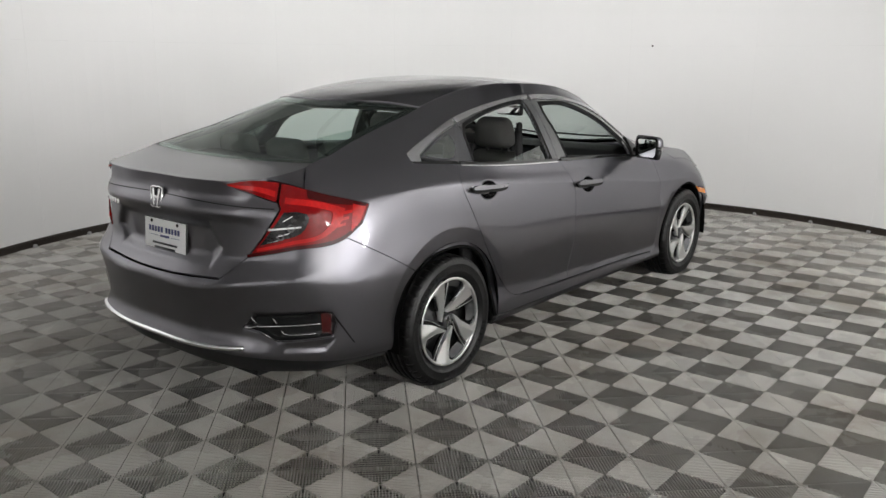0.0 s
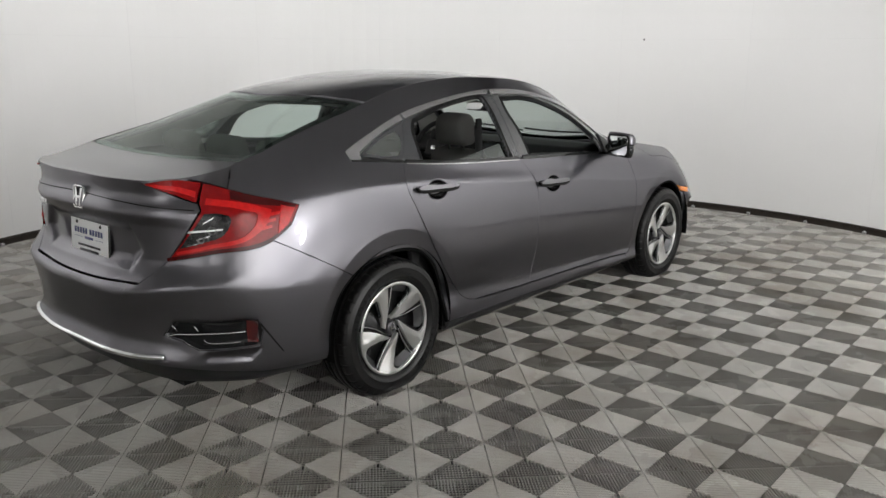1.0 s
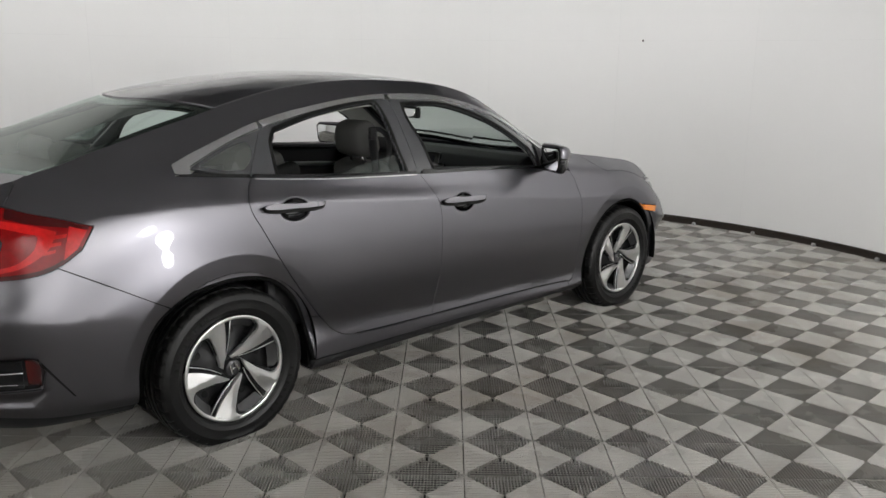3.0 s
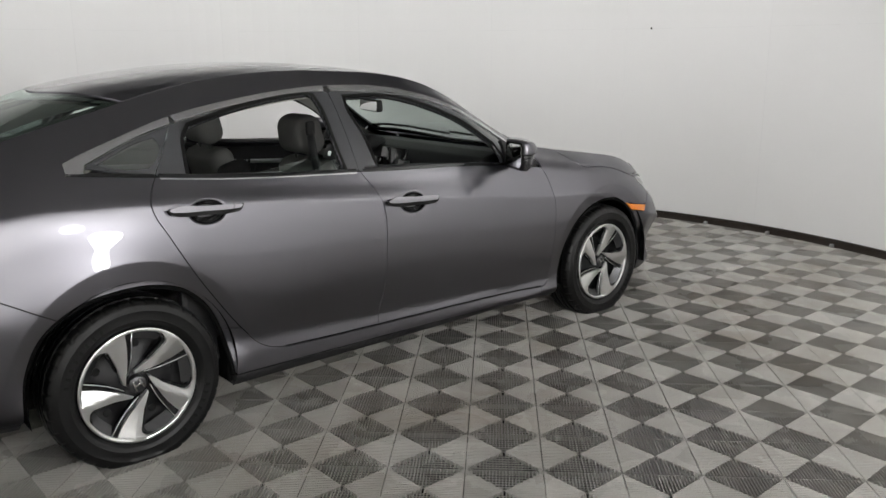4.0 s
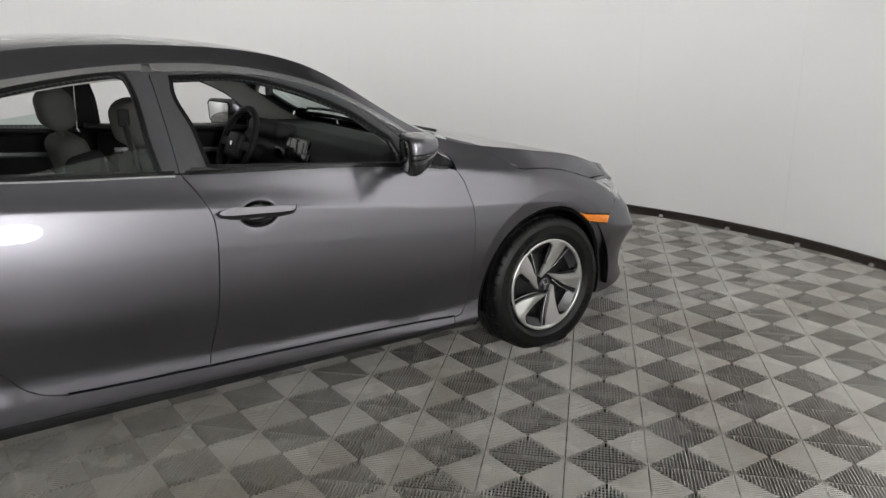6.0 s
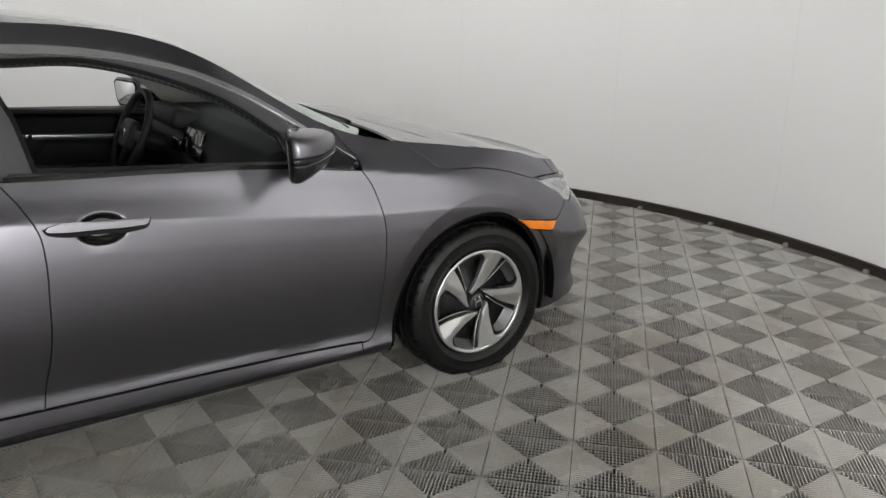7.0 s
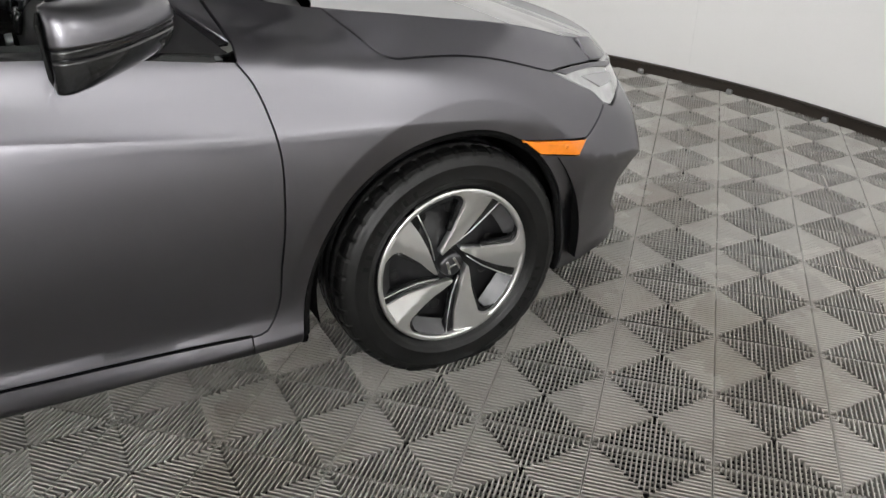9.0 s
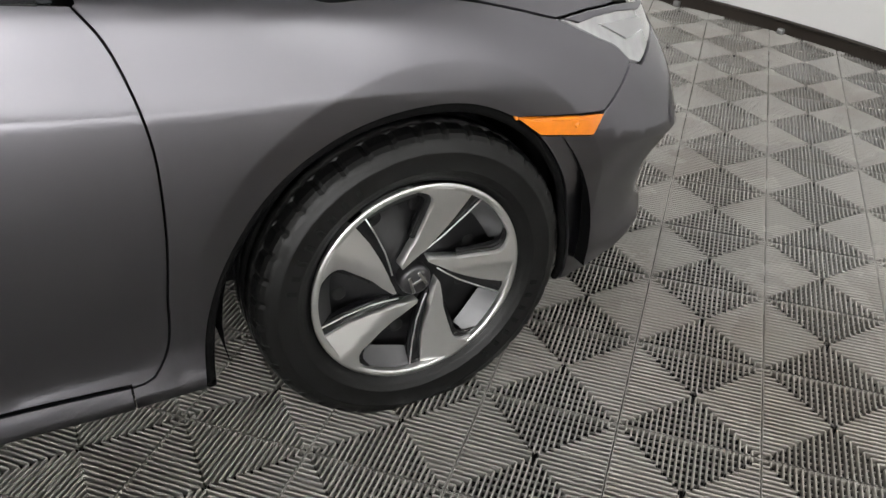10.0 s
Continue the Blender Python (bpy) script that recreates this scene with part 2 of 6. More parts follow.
def prism(outline, depth, axis="x", bevel=0.0):
    """An outline (pairs) extruded along an axis by depth, centred."""
    bm = bmesh.new()
    place = {"x": lambda a, b, d: (d, a, b), "y": lambda a, b, d: (a, d, b), "z": lambda a, b, d: (a, b, d)}[axis]
    low = [bm.verts.new(place(a, b, -depth / 2)) for a, b in outline]
    top = [bm.verts.new(place(a, b, depth / 2)) for a, b in outline]
    bm.faces.new(low)
    bm.faces.new(top)
    for k in range(len(low)):
        j = (k + 1) % len(low)
        bm.faces.new((low[k], low[j], top[j], top[k]))
    bmesh.ops.recalc_face_normals(bm, faces=bm.faces[:])
    if bevel:
        bmesh.ops.bevel(bm, geom=bm.edges[:], offset=bevel, segments=2, profile=0.6, affect="EDGES")
    return bm


def hermite(xk, yk, x, mono=False):
    """Smooth curves through knots: xk, yk of shape (N, K), one query x each."""
    h = np.diff(xk, axis=1)
    d = np.diff(yk, axis=1) / h
    m = np.concatenate([d[:, :1], (d[:, :-1] * h[:, 1:] + d[:, 1:] * h[:, :-1]) / (h[:, 1:] + h[:, :-1]), d[:, -1:]], 1)
    if mono:
        # no overshoot next to short steps
        d0, d1, h0, h1 = d[:, :-1], d[:, 1:], h[:, :-1], h[:, 1:]
        w0, w1 = 2 * h1 + h0, h1 + 2 * h0
        same = d0 * d1 > 1e-12
        m[:, 1:-1] = np.where(same, (w0 + w1) / np.where(same, w0 / np.where(same, d0, 1) + w1 / np.where(same, d1, 1), 1), 0)
    k = np.clip((x[:, None] >= xk).sum(1) - 1, 0, xk.shape[1] - 2)
    r = np.arange(len(x))
    t = (x - xk[r, k]) / h[r, k]
    t = np.clip(t, -0.2, 1.2)
    a, b, c, e = yk[r, k], yk[r, k + 1], m[r, k] * h[r, k], m[r, k + 1] * h[r, k]
    return (2 * t**3 - 3 * t**2 + 1) * a + (t**3 - 2 * t**2 + t) * c + (-2 * t**3 + 3 * t**2) * b + (t**3 - t**2) * e


def along(xk, yk, x):
    x = np.atleast_1d(np.asarray(x, float))
    n = len(x)
    return hermite(np.tile(np.asarray(xk, float), (n, 1)), np.tile(np.asarray(yk, float), (n, 1)), x)


def curve(points, step=0.02):
    """A smooth line through points (pairs)."""
    p = np.asarray(points, float)
    s = np.r_[0, np.cumsum(np.hypot(*np.diff(p, axis=0).T))]
    q = np.linspace(0, s[-1], max(2, int(s[-1] / step) + 1))
    return np.stack([along(s, p[:, 0], q), along(s, p[:, 1], q)], 1)


def line(points, step=0.02):
    p = np.asarray(points, float)
    s = np.r_[0, np.cumsum(np.hypot(*np.diff(p, axis=0).T))]
    q = np.unique(np.r_[np.linspace(0, s[-1], max(2, int(s[-1] / step) + 1)), s].round(6))
    return np.stack([np.interp(q, s, p[:, 0]), np.interp(q, s, p[:, 1])], 1)


def join(*runs):
    """One closed outline from runs of points, with doubled points left out."""
    pts = np.concatenate([np.asarray(r, float) for r in runs])
    keep = [pts[0]]
    for p in pts[1:]:
        if np.hypot(*(p - keep[-1])) > 1.5e-3:
            keep.append(p)
    if np.hypot(*(keep[-1] - keep[0])) < 1.5e-3:
        keep.pop()
    return np.array(keep)


def inside(poly, pts):
    x, y = pts[:, 0][:, None], pts[:, 1][:, None]
    x0, y0 = poly[:, 0][None], poly[:, 1][None]
    x1, y1 = np.roll(poly[:, 0], -1)[None], np.roll(poly[:, 1], -1)[None]
    with np.errstate(divide="ignore", invalid="ignore"):
        hit = ((y0 > y) != (y1 > y)) & (x < (x1 - x0) * (y - y0) / (y1 - y0) + x0)
    return hit.sum(1) % 2 == 1


def edge_distance(poly, pts):
    a, b = poly[None], np.roll(poly, -1, 0)[None]
    p = pts[:, None]
    ab = b - a
    t = np.clip(((p - a) * ab).sum(-1) / np.maximum((ab * ab).sum(-1), 1e-12), 0, 1)
    return np.sqrt((((a + t[..., None] * ab) - p) ** 2).sum(-1).min(1))


def shrink(poly, gap):
    """The outline moved inwards by gap."""
    area = 0.5 * np.sum(poly[:, 0] * np.roll(poly[:, 1], -1) - np.roll(poly[:, 0], -1) * poly[:, 1])
    if area < 0:
        poly = poly[::-1]
    a, b, c = np.roll(poly, 1, 0), poly, np.roll(poly, -1, 0)
    d0, d1 = b - a, c - b
    d0 /= np.linalg.norm(d0, axis=1)[:, None] + 1e-12
    d1 /= np.linalg.norm(d1, axis=1)[:, None] + 1e-12
    n0, n1 = np.stack([-d0[:, 1], d0[:, 0]], 1), np.stack([-d1[:, 1], d1[:, 0]], 1)
    m = n0 + n1
    m /= np.maximum((m * m).sum(1) / 2, 0.35)[:, None]
    return b + m * gap

# ==== the booth: round white wall, baseboard, ceiling ====
WALL_C, WALL_R = (0.3, -0.05), 4.03


def wall_line(offset=0.0):
    """The wall's plan: a round arc on the far side, straight runs and a back wall behind the camera."""
    r = WALL_R + offset
    arc = [(WALL_C[0] + r * math.cos(radians(a)), WALL_C[1] + r * math.sin(radians(a))) for a in range(205, 54, -2)]
    near = [(5.6 + offset, 1.2), (6.0 + offset, 0.0), (6.0 + offset, -7.0 - offset), (-3.35 - offset, -7.0 - offset)]
    return arc + near


def wall_strip(name, material, z0, z1, thick, proud, label="", kind="structure", category=""):
    inner, outer = wall_line(-proud), wall_line(thick)
    n = len(inner)
    v = [(*p, z0) for p in inner] + [(*p, z1) for p in inner] + [(*p, z0) for p in outer] + [(*p, z1) for p in outer]
    f = []
    for k in range(n):
        j = (k + 1) % n
        f += [(k, j, n + j, n + k), (2 * n + j, 2 * n + k, 3 * n + k, 3 * n + j), (n + k, n + j, 3 * n + j, 3 * n + k)]
    ob = raw(name, v, f, material, smooth=False)
    return tagged(ob, label, category, kind=kind)


wall = wall_strip("wall_round", WALL_PAINT, -0.02, WALL_H + 0.1, 0.1, 0.0, "plain white vinyl-covered curved booth wall", category="wall")
base = wall_strip("baseboard", BASE_DARK, -0.01, 0.060, 0.0, 0.012, "dark brown rubber baseboard along the curved wall", category="baseboard")
pts = wall_line(0.1)
ceil_bm = bmesh.new()
low = [ceil_bm.verts.new((*p, WALL_H)) for p in pts]
top = [ceil_bm.verts.new((*p, WALL_H + 0.12)) for p in pts]
ceil_bm.faces.new(low), ceil_bm.faces.new(top)
bmesh.ops.recalc_face_normals(ceil_bm, faces=ceil_bm.faces[:])
tagged(part("ceiling", ceil_bm, CEIL_PAINT, smooth=False), "plain grey booth ceiling", "ceiling", kind="structure")
sub = bmesh.new()
sub.faces.new([sub.verts.new((*p, -0.026)) for p in pts])
bmesh.ops.recalc_face_normals(sub, faces=sub.faces[:])
floor = tagged(part("floor", sub, SUBFLOOR, smooth=False), "grey ribbed plastic interlocking floor tiles over a dark base", "floor", kind="structure")
# unseen slabs of average tile colour, added to bounce light past the ribbed tiles
outer_bm = bmesh.new()
for x0, x1, y0, y1 in ((-3.4, 6.05, -7.05, -4.55), (4.72, 6.05, -4.55, 1.3)):
    box_bm(x1 - x0, y1 - y0, 0.014, at=pose((x0 + x1) / 2, (y0 + y1) / 2, -0.010), bm=outer_bm)
tagged(part("floor_edge", outer_bm, PLAIN_TILE, smooth=False), "unseen plain slab standing in for the outer ribbed tiles", "floor", kind="structure")
# faint joints of the wall covering
seam_line = wall_line(-0.0005)
for k in range(4, 76, 9):
    a, b = Vector(seam_line[k]), Vector(seam_line[k + 1])
    d = (b - a).normalized()
    strip = box_bm(0.0022, 0.0012, 3.1, 0.0)
    part("wall_joint", strip, WALL_JOINT, wall, smooth=False, at=Matrix.Translation((*a, 1.64)) @ Matrix.Rotation(math.atan2(d.y, d.x), 4, "Z"))
for k in range(0, 75):
    a, b = Vector(seam_line[k]), Vector(seam_line[k + 1])
    if k % 5 != 2:
        d = b - a
        strip = box_bm(d.length, 0.0012, 0.0024, 0.0)
        part("wall_joint", strip, WALL_JOINT, wall, smooth=False, at=Matrix.Translation((*((a + b) / 2), 1.645)) @ Matrix.Rotation(math.atan2(d.y, d.x), 4, "Z"))
hole = lathe([(0.0, 0.003), (0.008, 0.003), (0.010, 0.0)], 12)
part("wall_screw", hole, BASE_DARK, wall, at=pose(-0.655, 3.855, 1.647, 0, 0, -90))
# rounded cap and floor clips of the baseboard
cap = wall_line(-0.016)
part("baseboard_cap", tube([(*p, 0.056) for p in cap[:76]], 0.008, 8), BASE_DARK, base)
for k in range(3, 74, 4):
    p, q = Vector(cap[k]), Vector(cap[k + 1])
    inward = (Vector(WALL_C) - p).normalized()
    at = p + inward * 0.012
    part("clip", box_bm(0.03, 0.024, 0.026, 0.006), SATIN, base, "small metal floor clip", at=pose(at.x, at.y, 0.011, 0, 0, math.degrees(math.atan2(inward.y, inward.x)) + 90))
for ob, z, target, size, wide in floods:
    part("stand", tube([(0, 0, 0.0), (0, 0, z - 0.1)], 0.015, 10), BLACK_PLASTIC, ob)
    for a in (0, 120, 240):
        part("leg", tube([(0, 0, 0.35), (0.35 * math.cos(radians(a)), 0.35 * math.sin(radians(a)), 0.01)], 0.01, 8), BLACK_PLASTIC, ob)
    tilt = look((0, 0, z), (target[0] - ob.location.x, target[1] - ob.location.y, target[2]))
    if wide:
        part("softbox_case", prism([(-size / 2 - 0.03, -wide / 2 - 0.03), (size / 2 + 0.03, -wide / 2 - 0.03), (size / 2 + 0.03, wide / 2 + 0.03), (-size / 2 - 0.03, wide / 2 + 0.03)], 0.12, "z", 0.01), BLACK_PLASTIC, ob, at=tilt @ pose(0, 0, 0.07))
        continue
    part("lamp_head", lathe([(0.0, 0.20), (0.10, 0.19), (0.225, 0.02), (0.23, 0.008), (0.22, 0.008)], 32), BLACK_PLASTIC, ob, at=tilt @ pose(0, 0, 0, 0, -90, 0))
# cases and hangers for the added, unseen fill lamps
for lamp in washers:
    part("lamp_case", box_bm(1.56, 0.46, 0.10, 0.02, 2), BLACK_PLASTIC, lamp, at=pose(0, 0, 0.06))
    part("white_inside", box_bm(1.50, 0.40, 0.006, 0.001), WHITE_CARD, lamp, at=pose(0, 0, 0.004))
    up = lamp.matrix_basis.inverted()
    for dx in (-0.6, 0.6):
        foot = lamp.matrix_basis @ Vector((dx, 0, 0.08))
        part("hanger", tube([tuple(up @ foot), tuple(up @ Vector((foot.x, foot.y, WALL_H)))], 0.008, 6), BLACK_PLASTIC, lamp)

# ==== the car's skin as a smooth surface ====
# Plan of the widest line of the right half, from the rear's middle round the side to the nose.
PLAN = np.array([(0, -2.41), (0.30, -2.40), (0.54, -2.345), (0.70, -2.24), (0.80, -2.10), (0.85, -1.92), (0.88, -1.68), (0.893, -1.35), (0.886, -0.90), (0.884, -0.30),
                 (0.884, 0.30), (0.888, 0.85), (0.900, 1.35), (0.888, 1.62), (0.845, 1.82), (0.74, 2.03), (0.54, 2.17), (0.27, 2.245), (0, 2.265)])
_half = np.r_[0, np.cumsum(np.hypot(*np.diff(PLAN, axis=0).T))]
# mirrored ends keep the line smooth across the middle
_ext = np.concatenate([PLAN[2:0:-1] * (-1, 1), PLAN, PLAN[-2:-4:-1] * (-1, 1)])
_arc = np.r_[0, np.cumsum(np.hypot(*np.diff(_ext, axis=0).T))]
_arc -= _arc[2]
_q = np.linspace(_arc[2], _arc[-3], 3000)
_cx, _cy = along(_arc, _ext[:, 0], _q), along(_arc, _ext[:, 1], _q)
_shift = np.interp(0.0, _cy, _q)
_S = _q - _shift  # runs from the rear's middle to the nose; equals y along the doors
_tx, _ty = np.gradient(_cx, _S), np.gradient(_cy, _S)
_tl = np.hypot(_tx, _ty)
_nx, _ny = _ty / _tl, -_tx / _tl
STATION = (_half - np.interp(0, PLAN[:, 1], _half)) * 1.0
STATION = np.array([_S[np.argmin(np.hypot(_cx - x, _cy - y))] for x, y in PLAN])
S_REAR, S_NOSE = _S[0], _S[-1]

# Upright sections at the plan's stations: (height, how far in from the widest line), from the underside to the roof or lid edge.
REAR = [(.20, .11), (.27, .05), (.33, .010), (.40, .030), (.582, .004), (.595, .002), (.612, .018), (.650, .050), (.73, .078), (.86, .070), (.905, .052), (.98, .078), (1.040, .072)]
SECTIONS = [
    REAR,
    [(z, i) for z, i in REAR],
    [(.20, .11), (.27, .05), (.33, .012), (.40, .034), (.612, .005), (.625, .002), (.642, .014), (.675, .045), (.73, .075), (.86, .072), (.905, .062), (.98, .085), (1.045, .088)],
    [(.20, .12), (.25, .06), (.32, .025), (.40, .026), (.626, .011), (.640, .010), (.672, .025), (.72, .047), (.77, .060), (.85, .066), (.905, .072), (.98, .105), (1.062, .17)],
    [(.20, .11), (.24, .055), (.31, .025), (.40, .022), (.622, .012), (.636, .013), (.74, .038), (.80, .050), (.86, .058), (.91, .068), (.94, .080), (.99, .115), (1.085, .22)],
    [(.20, .10), (.24, .05), (.30, .025), (.42, .018), (.607, .012), (.622, .0135), (.922, .070), (.938, .079), (.975, .106), (1.005, .133), (1.03, .160), (1.06, .195), (1.12, .265)],
    [(.20, .08), (.24, .04), (.30, .02), (.42, .015), (.58, .010), (.78, .030), (.955, .060), (.969, .068), (1.01, .100), (1.05, .139), (1.08, .175), (1.11, .222), (1.175, .33)],
    [(.17, .06), (.222, .020), (.285, .0205), (.39, .024), (.60, .010), (.78, .026), (.946, .050), (.966, .0585), (1.00, .086), (1.058, .128), (1.10, .165), (1.145, .205), (1.258, .345)],
    [(.17, .06), (.222, .018), (.285, .0205), (.37, .028), (.40, .026), (.58, .010), (.909, .036), (.930, .0445), (.965, .066), (1.015, .090), (1.14, .160), (1.262, .258), (1.36, .37)],
    [(.17, .06), (.222, .014), (.285, .0195), (.335, .026), (.365, .024), (.56, .010), (.850, .029), (.871, .0372), (.915, .060), (.977, .086), (1.15, .170), (1.325, .290), (1.392, .377)],
    [(.17, .06), (.222, .007), (.282, .0145), (.315, .021), (.345, .0195), (.54, .010), (.789, .025), (.810, .033), (.865, .055), (.942, .080), (1.09, .158), (1.243, .265), (1.31, .354)],
    [(.17, .06), (.215, .001), (.262, .012), (.30, .018), (.33, .017), (.52, .009), (.725, .019), (.745, .0262), (.81, .046), (.882, .068), (.92, .105), (.955, .165), (1.00, .24)],
    [(.17, .05), (.225, .02), (.285, .015), (.40, .010), (.50, .008), (.59, .007), (.69, .013), (.705, .017), (.755, .033), (.80, .054), (.84, .085), (.875, .130), (.905, .185)],
    [(.17, .05), (.225, .025), (.285, .015), (.38, .010), (.47, .008), (.56, .010), (.63, .018), (.67, .028), (.71, .045), (.75, .070), (.79, .100), (.83, .130), (.862, .165)],
    [(.17, .052), (.22, .040), (.28, .044), (.36, .036), (.485, .004), (.50, .000), (.525, .006), (.62, .036), (.66, .050), (.70, .075), (.74, .100), (.78, .130), (.81, .16)],
    [(.15, .062), (.20, .042), (.26, .058), (.34, .048), (.435, .004), (.455, -.006), (.48, .001), (.57, .034), (.63, .055), (.67, .075), (.71, .100), (.74, .125), (.775, .15)],
    [(.15, .065), (.20, .045), (.26, .055), (.34, .042), (.415, .008), (.435, .002), (.46, .006), (.56, .032), (.63, .048), (.66, .065), (.69, .085), (.72, .110), (.75, .14)],
    [(.15, .08), (.20, .05), (.26, .030), (.34, .020), (.42, .010), (.50, .018), (.55, .024), (.59, .030), (.63, .042), (.66, .058), (.69, .078), (.72, .103), (.745, .13)],
    [(.15, .08), (.20, .05), (.26, .030), (.34, .020), (.42, .010), (.50, .018), (.55, .024), (.59, .030), (.63, .042), (.66, .058), (.69, .078), (.72, .103), (.745, .13)],
]
SEC = np.array(SECTIONS)  # (station, row, 2)
# the lamps and the bonnet's lip stand back behind the bumper
SEC[15:, 8:, 1] += 0.026
SEC[14, 8:, 1] += 0.006
WHEEL_Z, WHEEL_Y = 0.300, 1.35
FLARES = ((-WHEEL_Y, 0.455), (WHEEL_Y, 0.440))


def rows_at(s):
    s = np.asarray(s, float)
    z = np.stack([along(STATION, SEC[:, k, 0], s) for k in range(SEC.shape[1])], 1)
    i = np.stack([along(STATION, SEC[:, k, 1], s) for k in range(SEC.shape[1])], 1)
    return z, i


def smooth01(t):
    t = np.clip(t, 0, 1)
    return t * t * (3 - 2 * t)


DENTS = []  # (outline in s and z, depth, width of the blend)


def skin(a, dents=True):
    """Places on the right side's skin for rows of (s, z)."""
    s, z = a[:, 0], a[:, 1]
    zr, ir = rows_at(s)
    inset = hermite(zr, ir, z, True)
    for yc, flare in FLARES:
        d = np.hypot(s - yc, z - WHEEL_Z)
        low = smooth01((z - 0.27) / 0.14)
        inset = inset + low * 0.009 * np.clip((flare - d) / 0.060, 0, 1.3)
    for poly, depth, blend in DENTS if dents else ():
        near = (s > poly[:, 0].min() - blend) & (s < poly[:, 0].max() + blend) & (z > poly[:, 1].min() - blend) & (z < poly[:, 1].max() + blend)
        if near.any():
            d = edge_distance(poly, a[near]) * np.where(inside(poly, a[near]), 1, -1)
            inset[near] += depth * smooth01(d / blend)
    x, y = np.interp(s, _S, _cx), np.interp(s, _S, _cy)
    nx, ny = np.interp(s, _S, _nx), np.interp(s, _S, _ny)
    return np.stack([x - nx * inset, y - ny * inset, z], 1)


def top_z(s):
    return along(STATION, SEC[:, -1, 0], s)


def rim(s0, s1, step=0.03):
    """The skin's upper edge between two places, as (s, z)."""
    s = np.linspace(s0, s1, max(2, int(abs(s1 - s0) / step)))
    return np.stack([s, top_z(s)], 1)


_es = np.linspace(S_REAR, S_NOSE, 500)
_edge = skin(np.stack([_es, top_z(_es)], 1))
_edge[:, 1] = np.maximum.accumulate(_edge[:, 1] + np.arange(500) * 1e-7)

CROWN = [(-2.34, 1.038), (-2.20, 1.060), (-2.04, 1.085), (-1.85, 1.146), (-1.60, 1.241), (-1.30, 1.340), (-1.0, 1.390), (-0.6, 1.424), (-0.2, 1.418), (0.2, 1.360),
         (0.42, 1.287), (0.70, 1.147), (0.95, 1.015), (1.14, 0.932), (1.35, 0.908), (1.60, 0.868), (1.85, 0.800), (2.03, 0.750), (2.135, 0.745)]


def hood(a):
    """Places on the roof, lid, panes and bonnet for rows of (x, y)."""
    x, y = a[:, 0], a[:, 1]
    xe, ze = np.interp(y, _edge[:, 1], _edge[:, 0]), np.interp(y, _edge[:, 1], _edge[:, 2])
    c = along([p[0] for p in CROWN], [p[1] for p in CROWN], y)
    c = np.maximum(c, ze)
    p = np.interp(y, [-2.3, -1.9, -1.2, 0.3, 1.0, 1.3, 2.1], [3.0, 3.0, 3.0, 2.6, 2.3, 2.6, 2.4])
    u = np.clip(np.abs(x) / np.maximum(xe, 1e-3), 0, 1)
    return np.stack([x, y, c - (c - ze) * u**p], 1)


def edge_plan(s0, s1, step=0.03):
    """The skin's upper edge between two places, as (x, y) in plan."""
    s = np.linspace(s0, s1, max(2, int(abs(s1 - s0) / step)))
    e = np.stack([np.interp(s, _es, _edge[:, 0]), np.interp(s, _es, _edge[:, 1])], 1)
    return e


def s_of_edge(y):
    return float(np.interp(y, _edge[:, 1], _es))


def normals_of(surf, a, eps=0.004):
    du = surf(a + (eps, 0)) - surf(a - (eps, 0))
    dv = surf(a + (0, eps)) - surf(a - (0, eps))
    n = np.cross(du, dv)
    return n / (np.linalg.norm(n, axis=1)[:, None] + 1e-12)


from mathutils.geometry import delaunay_2d_cdt


CREASED = []
_crease_cache = []


def crease_points():
    """Points along the skin's creases and the wheel arch lips, so that the mesh follows them."""
    if not _crease_cache:
        runs = []
        s = np.arange(-1.95, 1.45, 0.012)
        z, _ = rows_at(s)
        for k in (2, 3, 6, 7):
            runs.append(np.stack([s, z[:, k]], 1))
        runs.append(np.stack([s + 0.006, (z[:, 6] + z[:, 7]) / 2], 1))
        runs.append(np.stack([s, z[:, 7] + 0.012], 1))
        runs.append(np.stack([s, z[:, 6] - 0.012], 1))
        low_s = np.arange(S_REAR, -1.70, 0.012)
        low_z, _ = rows_at(low_s)
        for k, dz in ((4, 0.0), (5, 0.0), (4, -0.012), (6, 0.0)):
            keep = low_s < (-1.70 if k < 6 else -2.10)
            run = np.stack([low_s, low_z[:, k] + dz], 1)[keep]
            runs += [run, run * (-1, 1) + (2 * S_REAR, 0)]
        nose_s = np.arange(1.66, 2.40, 0.014)
        nose_z, _ = rows_at(nose_s)
        runs += [np.stack([nose_s, nose_z[:, k]], 1) for k in (4, 5, 6)]
        for poly, depth, blend in DENTS:
            loop = np.concatenate([poly, poly[:1]])
            mid, size = poly.mean(0), np.ptp(poly, axis=0).min() / 2
            ring_line = np.concatenate([p + (q - p) * np.linspace(0, 1, max(2, int(np.hypot(*(q - p)) / 0.006)), endpoint=False)[:, None] for p, q in zip(loop, loop[1:])])
            for inner in (1.03, 1.0, 1 - 0.25 * blend / size, 1 - 0.5 * blend / size, 1 - 0.75 * blend / size, 1 - blend / size):
                runs.append(mid + (ring_line - mid) * inner)
        a = np.radians(np.arange(-10, 190, 1.6))
        for yc, flare in FLARES:
            for r in (flare - 0.030, flare - 0.014, flare - 0.004, flare + 0.004, flare + 0.014):
                runs.append(np.stack([yc + r * np.cos(a), WHEEL_Z + r * np.sin(a)], 1))
        _crease_cache.append(np.concatenate(runs))
    return _crease_cache[0]


